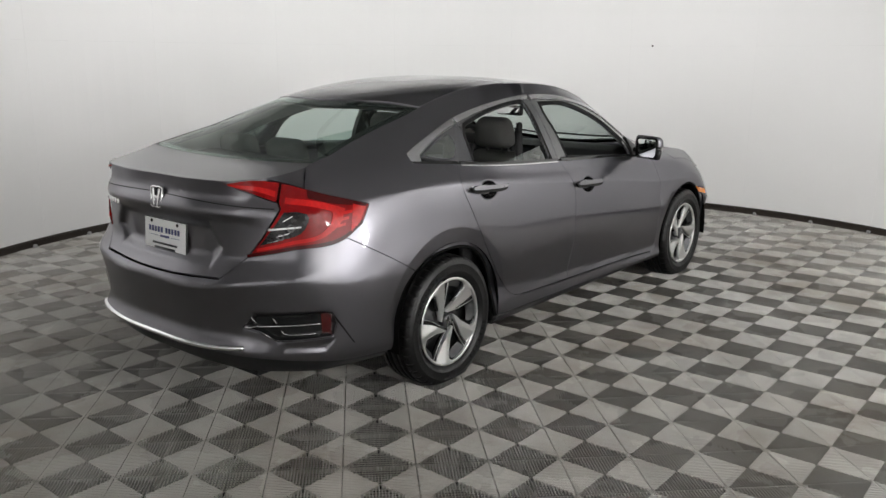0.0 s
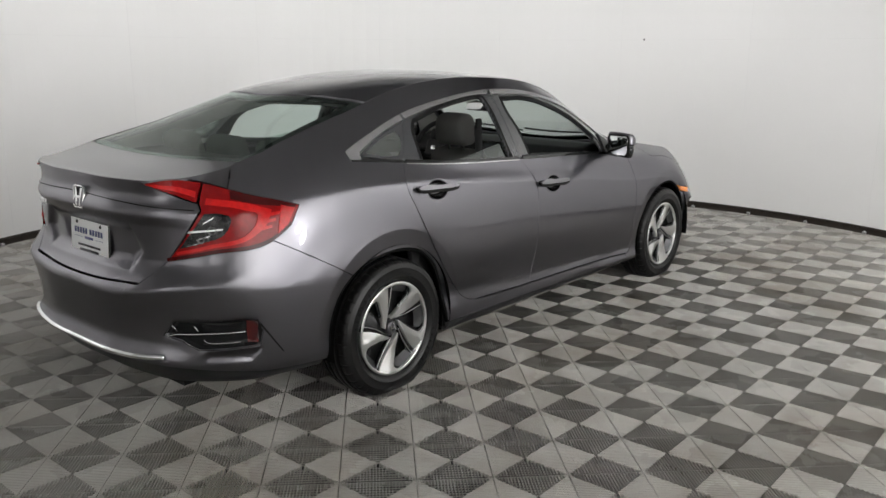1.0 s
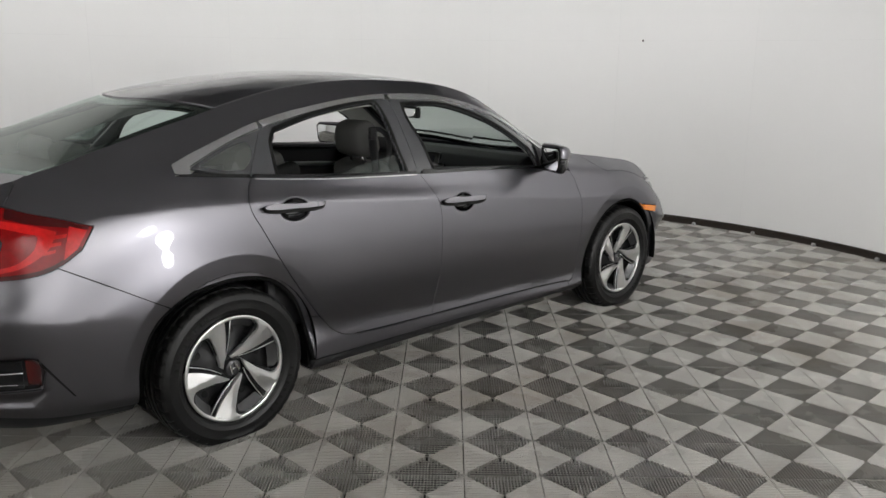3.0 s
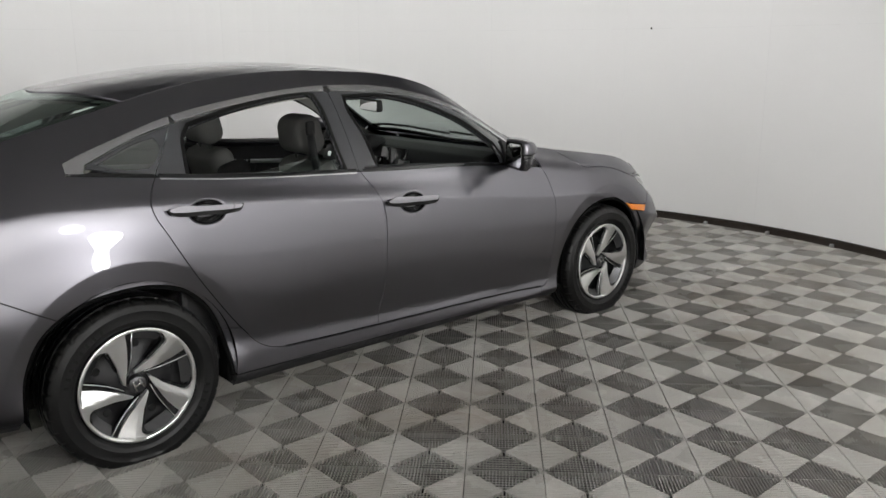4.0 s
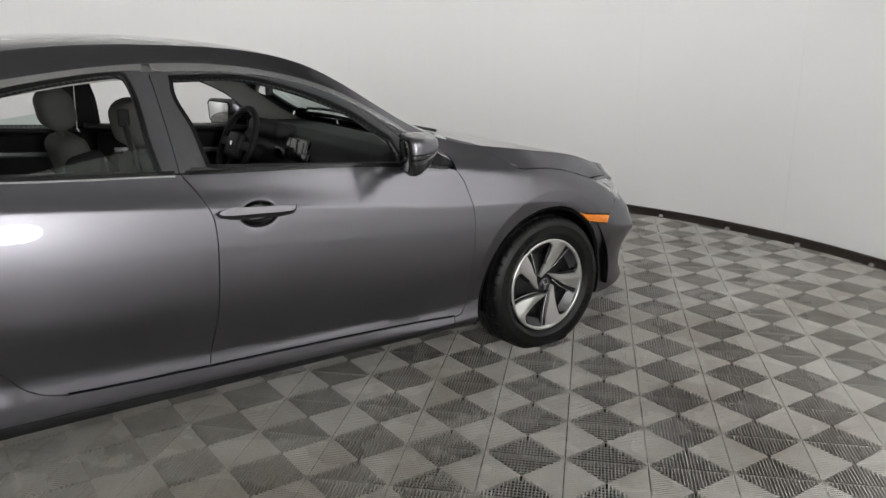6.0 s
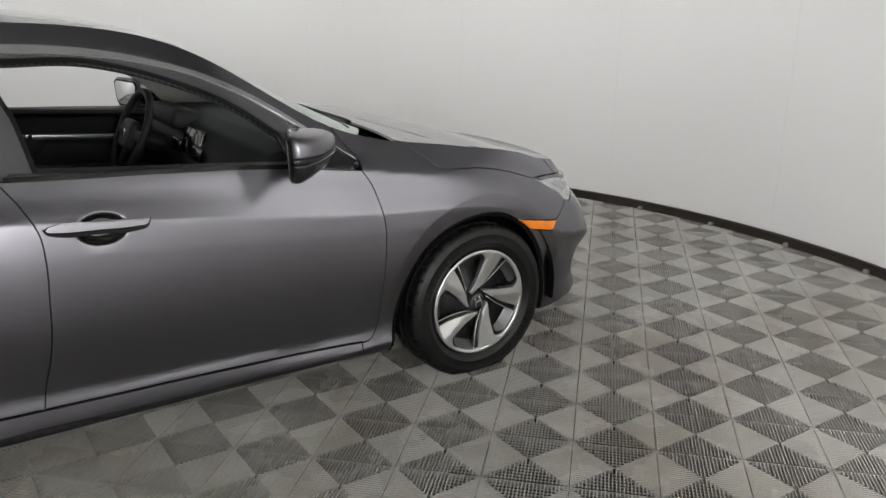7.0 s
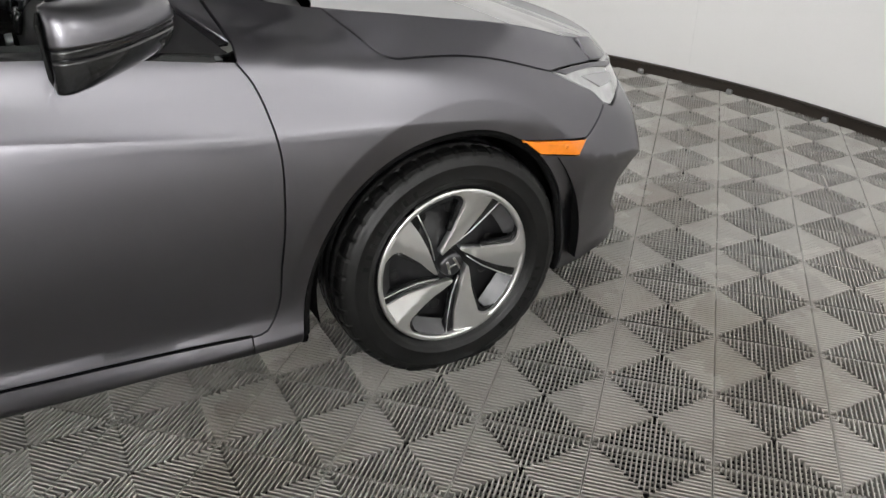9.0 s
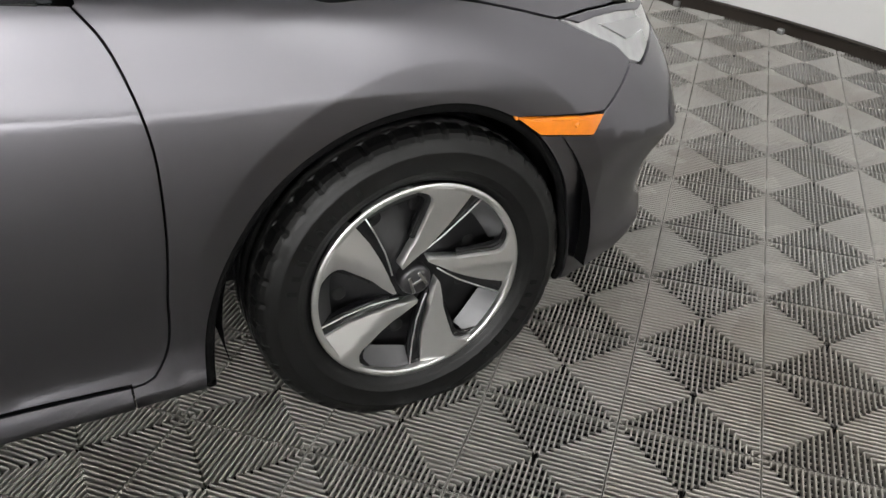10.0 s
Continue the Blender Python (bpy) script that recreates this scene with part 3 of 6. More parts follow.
def sheet(poly, surf, step=0.03, gap=0.0022, lip=0.012, offset=0.0, flip=False, extra=None):
    """A piece of a surface inside an outline, with its edge turned in. Returns points, faces and normals."""
    poly = shrink(np.asarray(poly, float), gap)
    lo, hi = poly.min(0), poly.max(0)
    gx, gy = np.arange(lo[0], hi[0] + step, step), np.arange(lo[1], hi[1] + step, step)
    grid = np.stack(np.meshgrid(gx, gy), -1)
    grid[1::2, :, 0] += step / 2
    grid = grid.reshape(-1, 2)
    if surf in CREASED:
        extra = crease_points() if extra is None else np.concatenate([extra, crease_points()])
    if extra is not None:
        extra = extra[(extra > lo).all(1) & (extra < hi).all(1)]
        if len(extra):
            gap2 = ((grid[:, None] - extra[None]) ** 2).sum(-1).min(1) if len(extra) * len(grid) < 4e7 else np.ones(len(grid))
            grid = np.concatenate([grid[gap2 > (0.35 * step) ** 2], extra])
    grid = grid[inside(poly, grid)]
    if len(grid):
        grid = grid[edge_distance(poly, grid) > min(step * 0.4, 0.006)]
    n = len(poly)
    pts = np.concatenate([poly, grid])
    out = delaunay_2d_cdt([Vector(p) for p in pts], [(k, (k + 1) % n) for k in range(n)], [], 0, 1e-5)
    v = np.array([tuple(p) for p in out[0]])
    f = np.array([t for t in out[2] if len(t) == 3])
    f = f[inside(poly, v[f].mean(1))]
    area = np.cross(v[f[:, 1]] - v[f[:, 0]], v[f[:, 2]] - v[f[:, 0]])
    f[area < 0] = f[area < 0][:, ::-1]
    f = f[np.abs(area) > 1e-9]
    p, nrm = surf(v), normals_of(surf, v)
    side = -1.0 if flip else 1.0
    nrm = nrm * side
    p = p + nrm * offset
    if flip:
        f = f[:, ::-1]
    faces = [tuple(t) for t in f]
    if lip:
        # the outer edge, in order
        edges = {}
        for t in f:
            for a, b in ((t[0], t[1]), (t[1], t[2]), (t[2], t[0])):
                edges[(a, b)] = 1
        rim_edges = [(a, b) for a, b in edges if (b, a) not in edges]
        ids = sorted({a for e in rim_edges for a in e})
        at0, at1 = {a: len(p) + k for k, a in enumerate(ids)}, {a: len(p) + len(ids) + k for k, a in enumerate(ids)}
        out_n = {a: np.zeros(3) for a in ids}
        for a, b in rim_edges:
            d = np.cross(p[b] - p[a], nrm[a])
            d /= np.linalg.norm(d) + 1e-12
            out_n[a] += d
            out_n[b] += d
        ring = np.array([out_n[a] / (np.linalg.norm(out_n[a]) + 1e-9) for a in ids])
        top_p, low_p = p[ids], p[ids] - nrm[ids] * lip
        faces += [(at0[a], at1[a], at1[b], at0[b]) for a, b in rim_edges]
        p = np.concatenate([p, top_p, low_p])
        nrm = np.concatenate([nrm, ring * 0.8 + nrm[ids] * 0.6, ring])
    nrm = nrm / (np.linalg.norm(nrm, axis=1)[:, None] + 1e-12)
    return p, faces, nrm


def merge(*pieces):
    v, f, n, k = [], [], [], 0
    for p, faces, nrm in pieces:
        v.append(p), n.append(nrm)
        f += [tuple(int(i) + k for i in t) for t in faces]
        k += len(p)
    return np.concatenate(v), f, np.concatenate(n)


def mirrored(piece):
    p, f, n = piece
    return p * (-1, 1, 1), [t[::-1] for t in f], n * (-1, 1, 1)


def skin_part(name, piece, material, parent, label="", left=False):
    p, f, n = mirrored(piece) if left else piece
    return raw(name, p, f, material, parent, label, True, n)

# ==== the saloon car ====
car = group_object("sedan_car", "dark grey metallic four-door sedan with lowered side windows", "car", at=pose(0, -0.011, -0.002))


def wide(a):
    """The skin, carried on past the rear's and the nose's middle onto the left side."""
    a = np.array(a, float)
    rear, nose = a[:, 0] < S_REAR, a[:, 0] > S_NOSE
    b = a.copy()
    b[rear, 0] = 2 * S_REAR - a[rear, 0]
    b[nose, 0] = 2 * S_NOSE - a[nose, 0]
    p = skin(b)
    p[rear | nose, 0] *= -1
    return p


def both_rear(half):
    """A closed outline across the rear's middle from its right half, given from the bottom middle round to the top middle."""
    half = np.asarray(half, float)
    left = half[::-1] * (-1, 1) + (2 * S_REAR, 0)
    return join(half, left)


def both_nose(half):
    half = np.asarray(half, float)
    left = half[::-1] * (-1, 1) + (2 * S_NOSE, 0)
    return join(half, left)


CREASED += [skin, wide]
STRIP_TOP = curve([(-1.494, 1.104), (-1.397, 1.139), (-1.296, 1.171), (-1.049, 1.242), (-0.751, 1.295), (-0.322, 1.330), (0.048, 1.306), (0.362, 1.222), (0.594, 1.099), (0.732, 0.998), (0.800, 0.944), (0.842, 0.914)])
STRIP_LOW = curve([(-1.425, 1.094), (-1.308, 1.140), (-1.201, 1.177), (-1.062, 1.214), (-0.763, 1.272), (-0.389, 1.309), (-0.230, 1.304), (0.026, 1.288), (0.355, 1.207), (0.585, 1.085), (0.72, 0.985), (0.80, 0.912)])
BELT = curve([(-1.500, 1.066), (-1.197, 1.036), (-0.968, 1.013), (-0.259, 0.967), (0.588, 0.915), (0.841, 0.882)])
TRAIL = curve([(-1.195, 1.036), (-1.229, 0.988), (-1.245, 0.951), (-1.237, 0.906), (-1.205, 0.845), (-1.129, 0.704), (-1.047, 0.576), (-0.909, 0.389), (-0.868, 0.343), (-0.814, 0.311), (-0.740, 0.293)])
DOOR_LOW = curve([(-0.740, 0.293), (-0.596, 0.287), (-0.268, 0.279), (-0.032, 0.275), (0.295, 0.270), (0.658, 0.259), (0.80, 0.251)])
B_SEAM = curve([(-0.268, 0.279), (-0.254, 0.355), (-0.230, 0.450), (-0.214, 0.624), (-0.209, 0.743), (-0.216, 0.82), (-0.250, 0.895), (-0.300, 0.970)])
FRONT_SEAM = curve([(0.80, 0.251), (0.836, 0.256), (0.853, 0.275), (0.888, 0.427), (0.906, 0.587), (0.907, 0.68), (0.893, 0.765), (0.868, 0.840), (0.841, 0.882)])
ARCH_REAR = curve([(-1.748, 0.255), (-1.728, 0.430), (-1.672, 0.545), (-1.568, 0.622), (-1.41, 0.662), (-1.275, 0.660), (-1.165, 0.628), (-1.074, 0.551), (-1.012, 0.432), (-0.972, 0.232)])
ARCH_FRONT = curve([(0.916, 0.165), (0.948, 0.357), (1.003, 0.477), (1.085, 0.577), (1.200, 0.644), (1.319, 0.667), (1.437, 0.655), (1.570, 0.582), (1.665, 0.450), (1.700, 0.320), (1.712, 0.178)])


def cut(run, a, b, by=0):
    """The stretch of a line of points between two values of a coordinate."""
    lo, hi = min(a, b), max(a, b)
    keep = run[(run[:, by] >= lo) & (run[:, by] <= hi)]
    if (keep[0][by] < keep[-1][by]) != (a < b):
        keep = keep[::-1]
    return keep


HANDLES = {"rear_door": (-1.045, 0.906), "front_door": (-0.057, 0.819)}
HANDLE_L = 0.145
for _s, _z in HANDLES.values():
    t = np.linspace(0, 2 * np.pi, 28, endpoint=False)
    DENTS.append((np.stack([_s + 0.010 + 0.080 * np.cos(t), _z - 0.009 + 0.050 * np.sin(t)], 1), 0.026, 0.024))
FOG = np.array([(-2.468, 0.440), (-2.413, 0.502), (-2.119, 0.508), (-2.073, 0.500), (-2.050, 0.452), (-2.066, 0.390), (-2.315, 0.386), (-2.389, 0.422)])
DENTS.append((FOG, 0.024, 0.012))
DENTS.append((np.array([(-2.307, 0.333), (-2.285, 0.384), (-2.070, 0.386), (-2.012, 0.402), (-2.100, 0.322)]), 0.006, 0.026))
PLATE_PIT = np.array([(2 * S_REAR + 2.66, 0.872), (-2.66, 0.872), (-2.585, 0.755), (-2.665, 0.668), (2 * S_REAR + 2.665, 0.668), (2 * S_REAR + 2.585, 0.755)])


def wide_lid(a):
    p = wide(a)
    d = edge_distance(PLATE_PIT, a) * np.where(inside(PLATE_PIT, a), 1, -1)
    p[:, 1] += 0.026 * smooth01(d / 0.05)
    return p


LAMP_LOW = curve([(-1.894, 0.854), (-1.975, 0.803), (-2.233, 0.767), (-2.452, 0.730)])
LAMP_IN = line([(-2.452, 0.730), (-2.375, 0.812), (-2.283, 0.932)])
LID_SIDE = line([(-2.580, 0.638), (-2.456, 0.728), (-2.379, 0.812), (-2.288, 0.934), (-2.300, 0.958)])
LID_LAMP_LOW = curve([(-2.300, 0.958), (-2.36, 0.972), (-2.45, 0.998), (-2.565, 1.030)])
LAMP_TOP = curve([(-2.160, 1.008), (-1.98, 0.967), (-1.844, 0.929)])
BONNET_SIDE = curve([(1.665, 0.757), (1.553, 0.791), (1.457, 0.817), (1.368, 0.834), (1.257, 0.845), (1.190, 0.851), (1.164, 0.862), (1.127, 0.896), (1.075, 0.944)])
BUMP_SEAM = curve([(-1.975, 0.800), (-1.815, 0.716), (-1.608, 0.598)])
# bumper's painted lower edge
BUMP_LOW = curve([(-1.748, 0.255), (-2.0, 0.268), (-2.18, 0.290), (-2.485, 0.315), (-2.75, 0.318), (S_REAR, 0.318)])


def door(side, key, outline, frame_outline, opening, strip, left):
    d = skin_part(key, sheet(outline, skin, 0.022), PAINT, car, left=left)
    skin_part("window_frame", sheet(ring(frame_outline, opening), skin, 0.02, gap=0.0, lip=0.02, offset=-0.006), PILLAR, d, "black pillar and window frame film", left)
    skin_part("window_channel", sheet(ring(shrink(np.asarray(opening), -0.013), opening), skin, 0.02, gap=0.0, lip=0.02, offset=-0.003), RUBBER, d, left=left)
    skin_part("frame_strip", sheet(strip, skin, 0.015, gap=0.0012, lip=0.010, offset=0.002), STRIP, d, "bright grey strip over the window", left)
    return d


def ring(outer, inner):
    """An outline with a hole, as one keyhole loop."""
    outer, inner = np.asarray(outer, float), np.asarray(inner, float)

    def turn(p):
        return np.sum(p[:, 0] * np.roll(p[:, 1], -1) - np.roll(p[:, 0], -1) * p[:, 1])

    if turn(outer) < 0:
        outer = outer[::-1]
    if turn(inner) > 0:
        inner = inner[::-1]
    d = np.hypot(outer[:, None, 0] - inner[None, :, 0], outer[:, None, 1] - inner[None, :, 1])
    i, j = np.unravel_index(np.argmin(d), d.shape)
    return np.concatenate([outer[: i + 1], np.roll(inner, -j, 0), inner[j : j + 1], outer[i:]])


STRIP = mat("satin_window_strip", (0.60, 0.60, 0.61), rough=0.26, metal=0.85, vary=0.04, coat=0.6)
REAR_OPEN = join(curve([(-1.062, 1.037), (-1.052, 1.10), (-1.035, 1.162), (-0.998, 1.204)]), curve([(-0.998, 1.204), (-0.781, 1.256), (-0.522, 1.293), (-0.432, 1.300)]), curve([(-0.432, 1.300), (-0.412, 1.292), (-0.404, 1.265), (-0.385, 1.06), (-0.372, 0.987)]),
                 cut(BELT, -0.372, -1.062) + (0, 0.012))
FRONT_OPEN = join(curve([(-0.187, 0.975), (-0.215, 1.12), (-0.252, 1.25), (-0.246, 1.277)]), curve([(-0.246, 1.279), (0.002, 1.272), (0.226, 1.212), (0.442, 1.112), (0.565, 1.020)]), line([(0.565, 1.020), (0.585, 0.960), (0.578, 0.928)]), cut(BELT, 0.578, -0.187) + (0, 0.012))

for left in (False, True):
    # rear door
    low = cut(DOOR_LOW, -0.740, -0.268) + (0, 0.005)
    out = join(TRAIL, low, B_SEAM, cut(BELT, -0.300, -1.195))
    fr = join(line([(-1.188, 1.048), (-1.065, 1.214)]), cut(STRIP_LOW, -1.062, -0.326), line([(-0.326, 1.306), (-0.302, 0.975)]), cut(BELT, -0.300, -1.188) + (0, 0.004))
    st = join(cut(STRIP_LOW, -1.062, -0.328), cut(STRIP_TOP, -0.328, -1.055))
    rear_door = door("r", "rear_door", out, fr, REAR_OPEN, st, left)
    # front door
    low = cut(DOOR_LOW, -0.268, 0.80) + (0, 0.005)
    out = join(B_SEAM[::-1], low, FRONT_SEAM, cut(BELT, 0.841, -0.300))
    fr = join(line([(-0.298, 0.975), (-0.322, 1.306)]), cut(STRIP_LOW, -0.322, 0.80), cut(BELT, 0.825, -0.298) + (0, 0.004))
    st = join(cut(STRIP_LOW, -0.322, 0.705), cut(STRIP_TOP, 0.720, -0.322))
    foot = join(cut(STRIP_LOW, 0.70, 0.80), cut(STRIP_TOP, 0.842, 0.715))
    front_door = door("f", "front_door", out, fr, FRONT_OPEN, st, left)
    skin_part("strip_foot", sheet(foot, skin, 0.015, gap=0.0012, lip=0.010, offset=-0.001), BLACK_GLOSS, front_door, left=left)
    for d, a, b in ((rear_door, -1.185, -0.305), (front_door, -0.297, 0.815)):
        skin_part("belt_seal", sheet(join(cut(BELT, a, b) + (0, -0.003), cut(BELT, b, a) + (0, 0.011)), skin, 0.02, gap=0, lip=0.012, offset=0.004), BLACK_GLOSS, d, left=left)
        if d == rear_door:
            skin_part("belt_strip", sheet(join(cut(BELT, a, b) + (0, -0.009), cut(BELT, b, a) + (0, -0.003)), skin, 0.02, gap=0, lip=0.006, offset=0.003), STRIP if d.name.startswith("rear_door") else BLACK_GLOSS, d, left=left)
        inner = join(line([(a + 0.06, 0.30), (b - 0.02, 0.30)]), cut(BELT, b - 0.02, a + 0.06) + (0, 0.012))
        card = skin_part("inner_trim", sheet(inner, skin, 0.05, gap=0, lip=0.03, offset=-0.075), TRIM, d, left=left)
        sill_bm = box_bm(0.085, b - a - 0.06, 0.02, 0.006)
        bow = (-1 if left else 1)
        mid = skin(np.array([[(a + b) / 2, float(np.interp((a + b) / 2, BELT[:, 0], BELT[:, 1]))]]))[0]
        e0, e1 = skin(np.array([[a, np.interp(a, BELT[:, 0], BELT[:, 1])]]))[0], skin(np.array([[b, np.interp(b, BELT[:, 0], BELT[:, 1])]]))[0]
        slope = math.degrees(math.atan2(e1[2] - e0[2], e1[1] - e0[1]))
        part("sill_cap", sill_bm, TRIM, d, at=pose(bow * (mid[0] - 0.052), mid[1], mid[2] - 0.004, slope, 0, 0))
        arm_bm = box_bm(0.05, (b - a) * 0.55, 0.035, 0.012)
        part("armrest", arm_bm, TRIM, d, at=pose(bow * 0.735, mid[1] - 0.05, mid[2] - 0.26, slope, 0, 0))
        strip_bm = box_bm(0.012, (b - a) * 0.72, 0.026, 0.006)
        part("silver_inlay", strip_bm, SATIN, d, "satin silver inlay on the door trim", at=pose(bow * 0.765, mid[1], mid[2] - 0.125, slope, 0, 0))
    # quarter panel with the roof rail
    quarter = join(BUMP_SEAM, cut(ARCH_REAR, -1.608, -1.012), line([(-1.012, 0.432), (-0.935, 0.418)]), TRAIL[::-1][np.where(TRAIL[::-1][:, 1] > 0.425)[0][0]:],
                   cut(BELT, -1.195, -1.500), STRIP_TOP, line([(0.842, 0.916), (0.812, 0.985)]), rim(0.80, -2.12), line([(-2.12, 1.078), (-2.160, 1.008)]), LAMP_TOP, line([(-1.844, 0.929), (-1.894, 0.854)]), LAMP_LOW[:6])
    q = skin_part("quarter_panel", sheet(quarter, skin, 0.022, gap=0.0018), PAINT, car, left=left)
    qs = join(cut(STRIP_LOW, -1.425, -1.068), line([(-1.068, 1.213), (-1.062, 1.236)]), cut(STRIP_TOP, -1.066, -1.494), line([(-1.498, 1.100), (-1.500, 1.072)]), cut(BELT, -1.498, -1.43) + (0, 0.004))
    skin_part("quarter_strip", sheet(qs, skin, 0.012, gap=0.0012, lip=0.01, offset=0.002), STRIP, q, "bright grey strip round the rear quarter window", left)
    qw = join(curve([(-1.425, 1.091), (-1.329, 1.131), (-1.22, 1.170), (-1.070, 1.211)]), line([(-1.070, 1.211), (-1.192, 1.046)]), curve([(-1.192, 1.046), (-1.299, 1.060), (-1.425, 1.088)]))
    qi = join(curve([(-1.385, 1.094), (-1.31, 1.124), (-1.22, 1.156), (-1.150, 1.170)]), curve([(-1.150, 1.170), (-1.14, 1.15), (-1.165, 1.10), (-1.21, 1.068)]), curve([(-1.21, 1.068), (-1.28, 1.070), (-1.385, 1.092)]))
    skin_part("quarter_glass_frame", sheet(ring(qw, qi), skin, 0.015, gap=0.001, lip=0.012, offset=-0.004), PILLAR, q, left=left)
    skin_part("quarter_glass", sheet(qw, skin, 0.02, gap=0.002, lip=0, offset=-0.006), GLASS_DARK, q, "dark tinted quarter window glass", left)
    bs = join(cut(BELT, -1.500, -1.195) + (0, -0.002), cut(BELT, -1.195, -1.43) + (0, 0.010))
    skin_part("quarter_belt_seal", sheet(bs, skin, 0.015, gap=0, lip=0.01, offset=0.003), BLACK_GLOSS, q, left=left)
    # lining of the pillars
    inner_rail = join(STRIP_LOW[2:] + (0, -0.01), line([(0.80, 0.90), (0.93, 0.94)]), rim(0.96, -1.95) + (0, -0.012), line([(-1.95, 1.07), (-1.45, 1.02), (-1.24, 1.02), (-1.20, 1.06), (-1.42, 1.085)]))
    skin_part("pillar_lining", sheet(inner_rail, skin, 0.05, gap=0, lip=0, offset=-0.035), LINER, q, left=left)
    # fender
    af = ARCH_FRONT
    fender = join(line([(0.80, 0.251), (0.80, 0.178), (0.916, 0.165)]), cut(af, 0.916, 1.535), line([(1.535, 0.612), (1.752, 0.579)]), curve([(1.752, 0.579), (1.80, 0.600), (1.885, 0.640)]), curve([(1.885, 0.640), (1.848, 0.672), (1.786, 0.701), (1.665, 0.757)]),
                  BONNET_SIDE, rim(1.07, 0.806)[1:], line([(0.816, 0.985), (0.846, 0.916), (0.846, 0.884)]), FRONT_SEAM[::-1])
    skin_part("fender", sheet(fender, skin, 0.022), PAINT, car, left=left)
    amber = np.array([(1.533, 0.612), (1.750, 0.577), (1.716, 0.541), (1.590, 0.566)])
    side_marker = skin_part("side_marker", sheet(line(np.r_[amber, amber[:1]]), skin, 0.015, gap=0.002, lip=0.012, offset=0.003), AMBER, car, "orange plastic side marker lens", left)
    inner_am = np.array([(1.565, 0.601), (1.72, 0.575), (1.70, 0.556), (1.60, 0.575)])
    skin_part("reflex_panel", sheet(line(np.r_[inner_am, inner_am[:1]]), skin, 0.015, gap=0.0, lip=0.003, offset=0.0055), AMBER, side_marker, left=left)
    dot = skin(np.array([[1.672, 0.573]]))[0] * ((-1 if left else 1), 1, 1)
    dot_bm = bmesh.new()
    bmesh.ops.create_uvsphere(dot_bm, u_segments=12, v_segments=8, radius=0.008)
    part("marker_bulb", dot_bm, AMBER, side_marker, at=Matrix.Translation(dot))
    # headlight
    hl = join(line([(1.665, 0.757), (1.78, 0.752), (1.905, 0.738), (2.05, 0.715), (2.30, 0.690)]), line([(2.30, 0.690), (2.30, 0.625), (2.06, 0.628), (1.93, 0.622), (1.885, 0.638)]), curve([(1.885, 0.638), (1.848, 0.671), (1.786, 0.700), (1.665, 0.757)]))
    head = skin_part("headlight", sheet(hl, skin, 0.02, gap=0.003, lip=0.03, offset=-0.002), HEAD_LENS, car, "clear headlight lens", left)
    brow = join(line([(1.668, 0.755), (1.78, 0.750), (1.905, 0.736), (2.05, 0.713), (2.30, 0.688), (2.30, 0.676), (2.05, 0.694), (1.893, 0.722), (1.80, 0.732), (1.727, 0.735), (1.668, 0.755)]))
    skin_part("headlight_brow", sheet(brow, skin, 0.02, gap=0.003, lip=0.01, offset=0.004), PAINT, head, "grey strip along the lamp's upper edge", left)
    inner_hl = join(line([(1.80, 0.722), (1.893, 0.710), (2.05, 0.684), (2.05, 0.660), (1.90, 0.672), (1.80, 0.722)]))
    skin_part("lamp_reflector", sheet(inner_hl, skin, 0.02, gap=0.002, lip=0.008, offset=0.0015), SATIN, head, "pale reflector bowl", left)
    # sill
    sill = join(line([(-1.012, 0.430), (-0.935, 0.416)]), TRAIL[np.where(TRAIL[:, 1] < 0.415)[0]], DOOR_LOW, line([(0.80, 0.251), (0.80, 0.205), (0.67, 0.212), (-0.217, 0.224), (-0.969, 0.232)]), cut(ARCH_REAR, -0.973, -1.012))
    sl = skin_part("sill", sheet(sill, skin, 0.022, gap=0.0015), PAINT, car, left=left)
    low_sill = join(line([(-0.969, 0.228), (-0.217, 0.220), (0.67, 0.208), (0.80, 0.200), (0.80, 0.172), (-0.969, 0.172), (-0.969, 0.228)]))
    skin_part("sill_skirt", sheet(low_sill, skin, 0.04, gap=0, lip=0.05, offset=-0.004), BLACK_PLASTIC, sl, "black plastic lower sill skirt", left)
    # dark structure behind the shut lines
    back = join(line([(-2.42, 0.32), (-2.0, 0.27), (-1.76, 0.27)]), ARCH_REAR, line([(-0.97, 0.20), (0.90, 0.19)]), ARCH_FRONT, line([(1.72, 0.20), (2.8, 0.22), (2.8, 0.69), (1.95, 0.70), (1.62, 0.80), (0.95, 0.90)]), cut(BELT, 0.82, -1.48) + (0, -0.012), line([(-1.50, 1.05), (-1.9, 0.99), (-2.25, 0.96), (-2.42, 0.70)]))
    skin_part("inner_body", sheet(back, skin, 0.06, gap=0.0, lip=0.0, offset=-0.028), DARK, car, left=left)
    # wheel wells
    for yc in (-WHEEL_Y, WHEEL_Y):
        well = bmesh.new()
        n, r = 28, 0.385
        xs = (0.45, 0.872)
        rows = [[well.verts.new((x, yc + r * math.cos(a), WHEEL_Z + r * math.sin(a))) for a in [math.radians(-10 + 200 * k / n) for k in range(n + 1)]] for x in xs]
        for k in range(n):
            well.faces.new((rows[0][k], rows[0][k + 1], rows[1][k + 1], rows[1][k]))
        well.faces.new(rows[0])
        if left:
            bmesh.ops.scale(well, vec=(-1, 1, 1), verts=well.verts[:])
        bmesh.ops.recalc_face_normals(well, faces=well.faces[:])
        liner = part("wheel_well_liner", well, FELT, car, "black plastic wheel well liner")
        arch = ARCH_REAR if yc < 0 else ARCH_FRONT
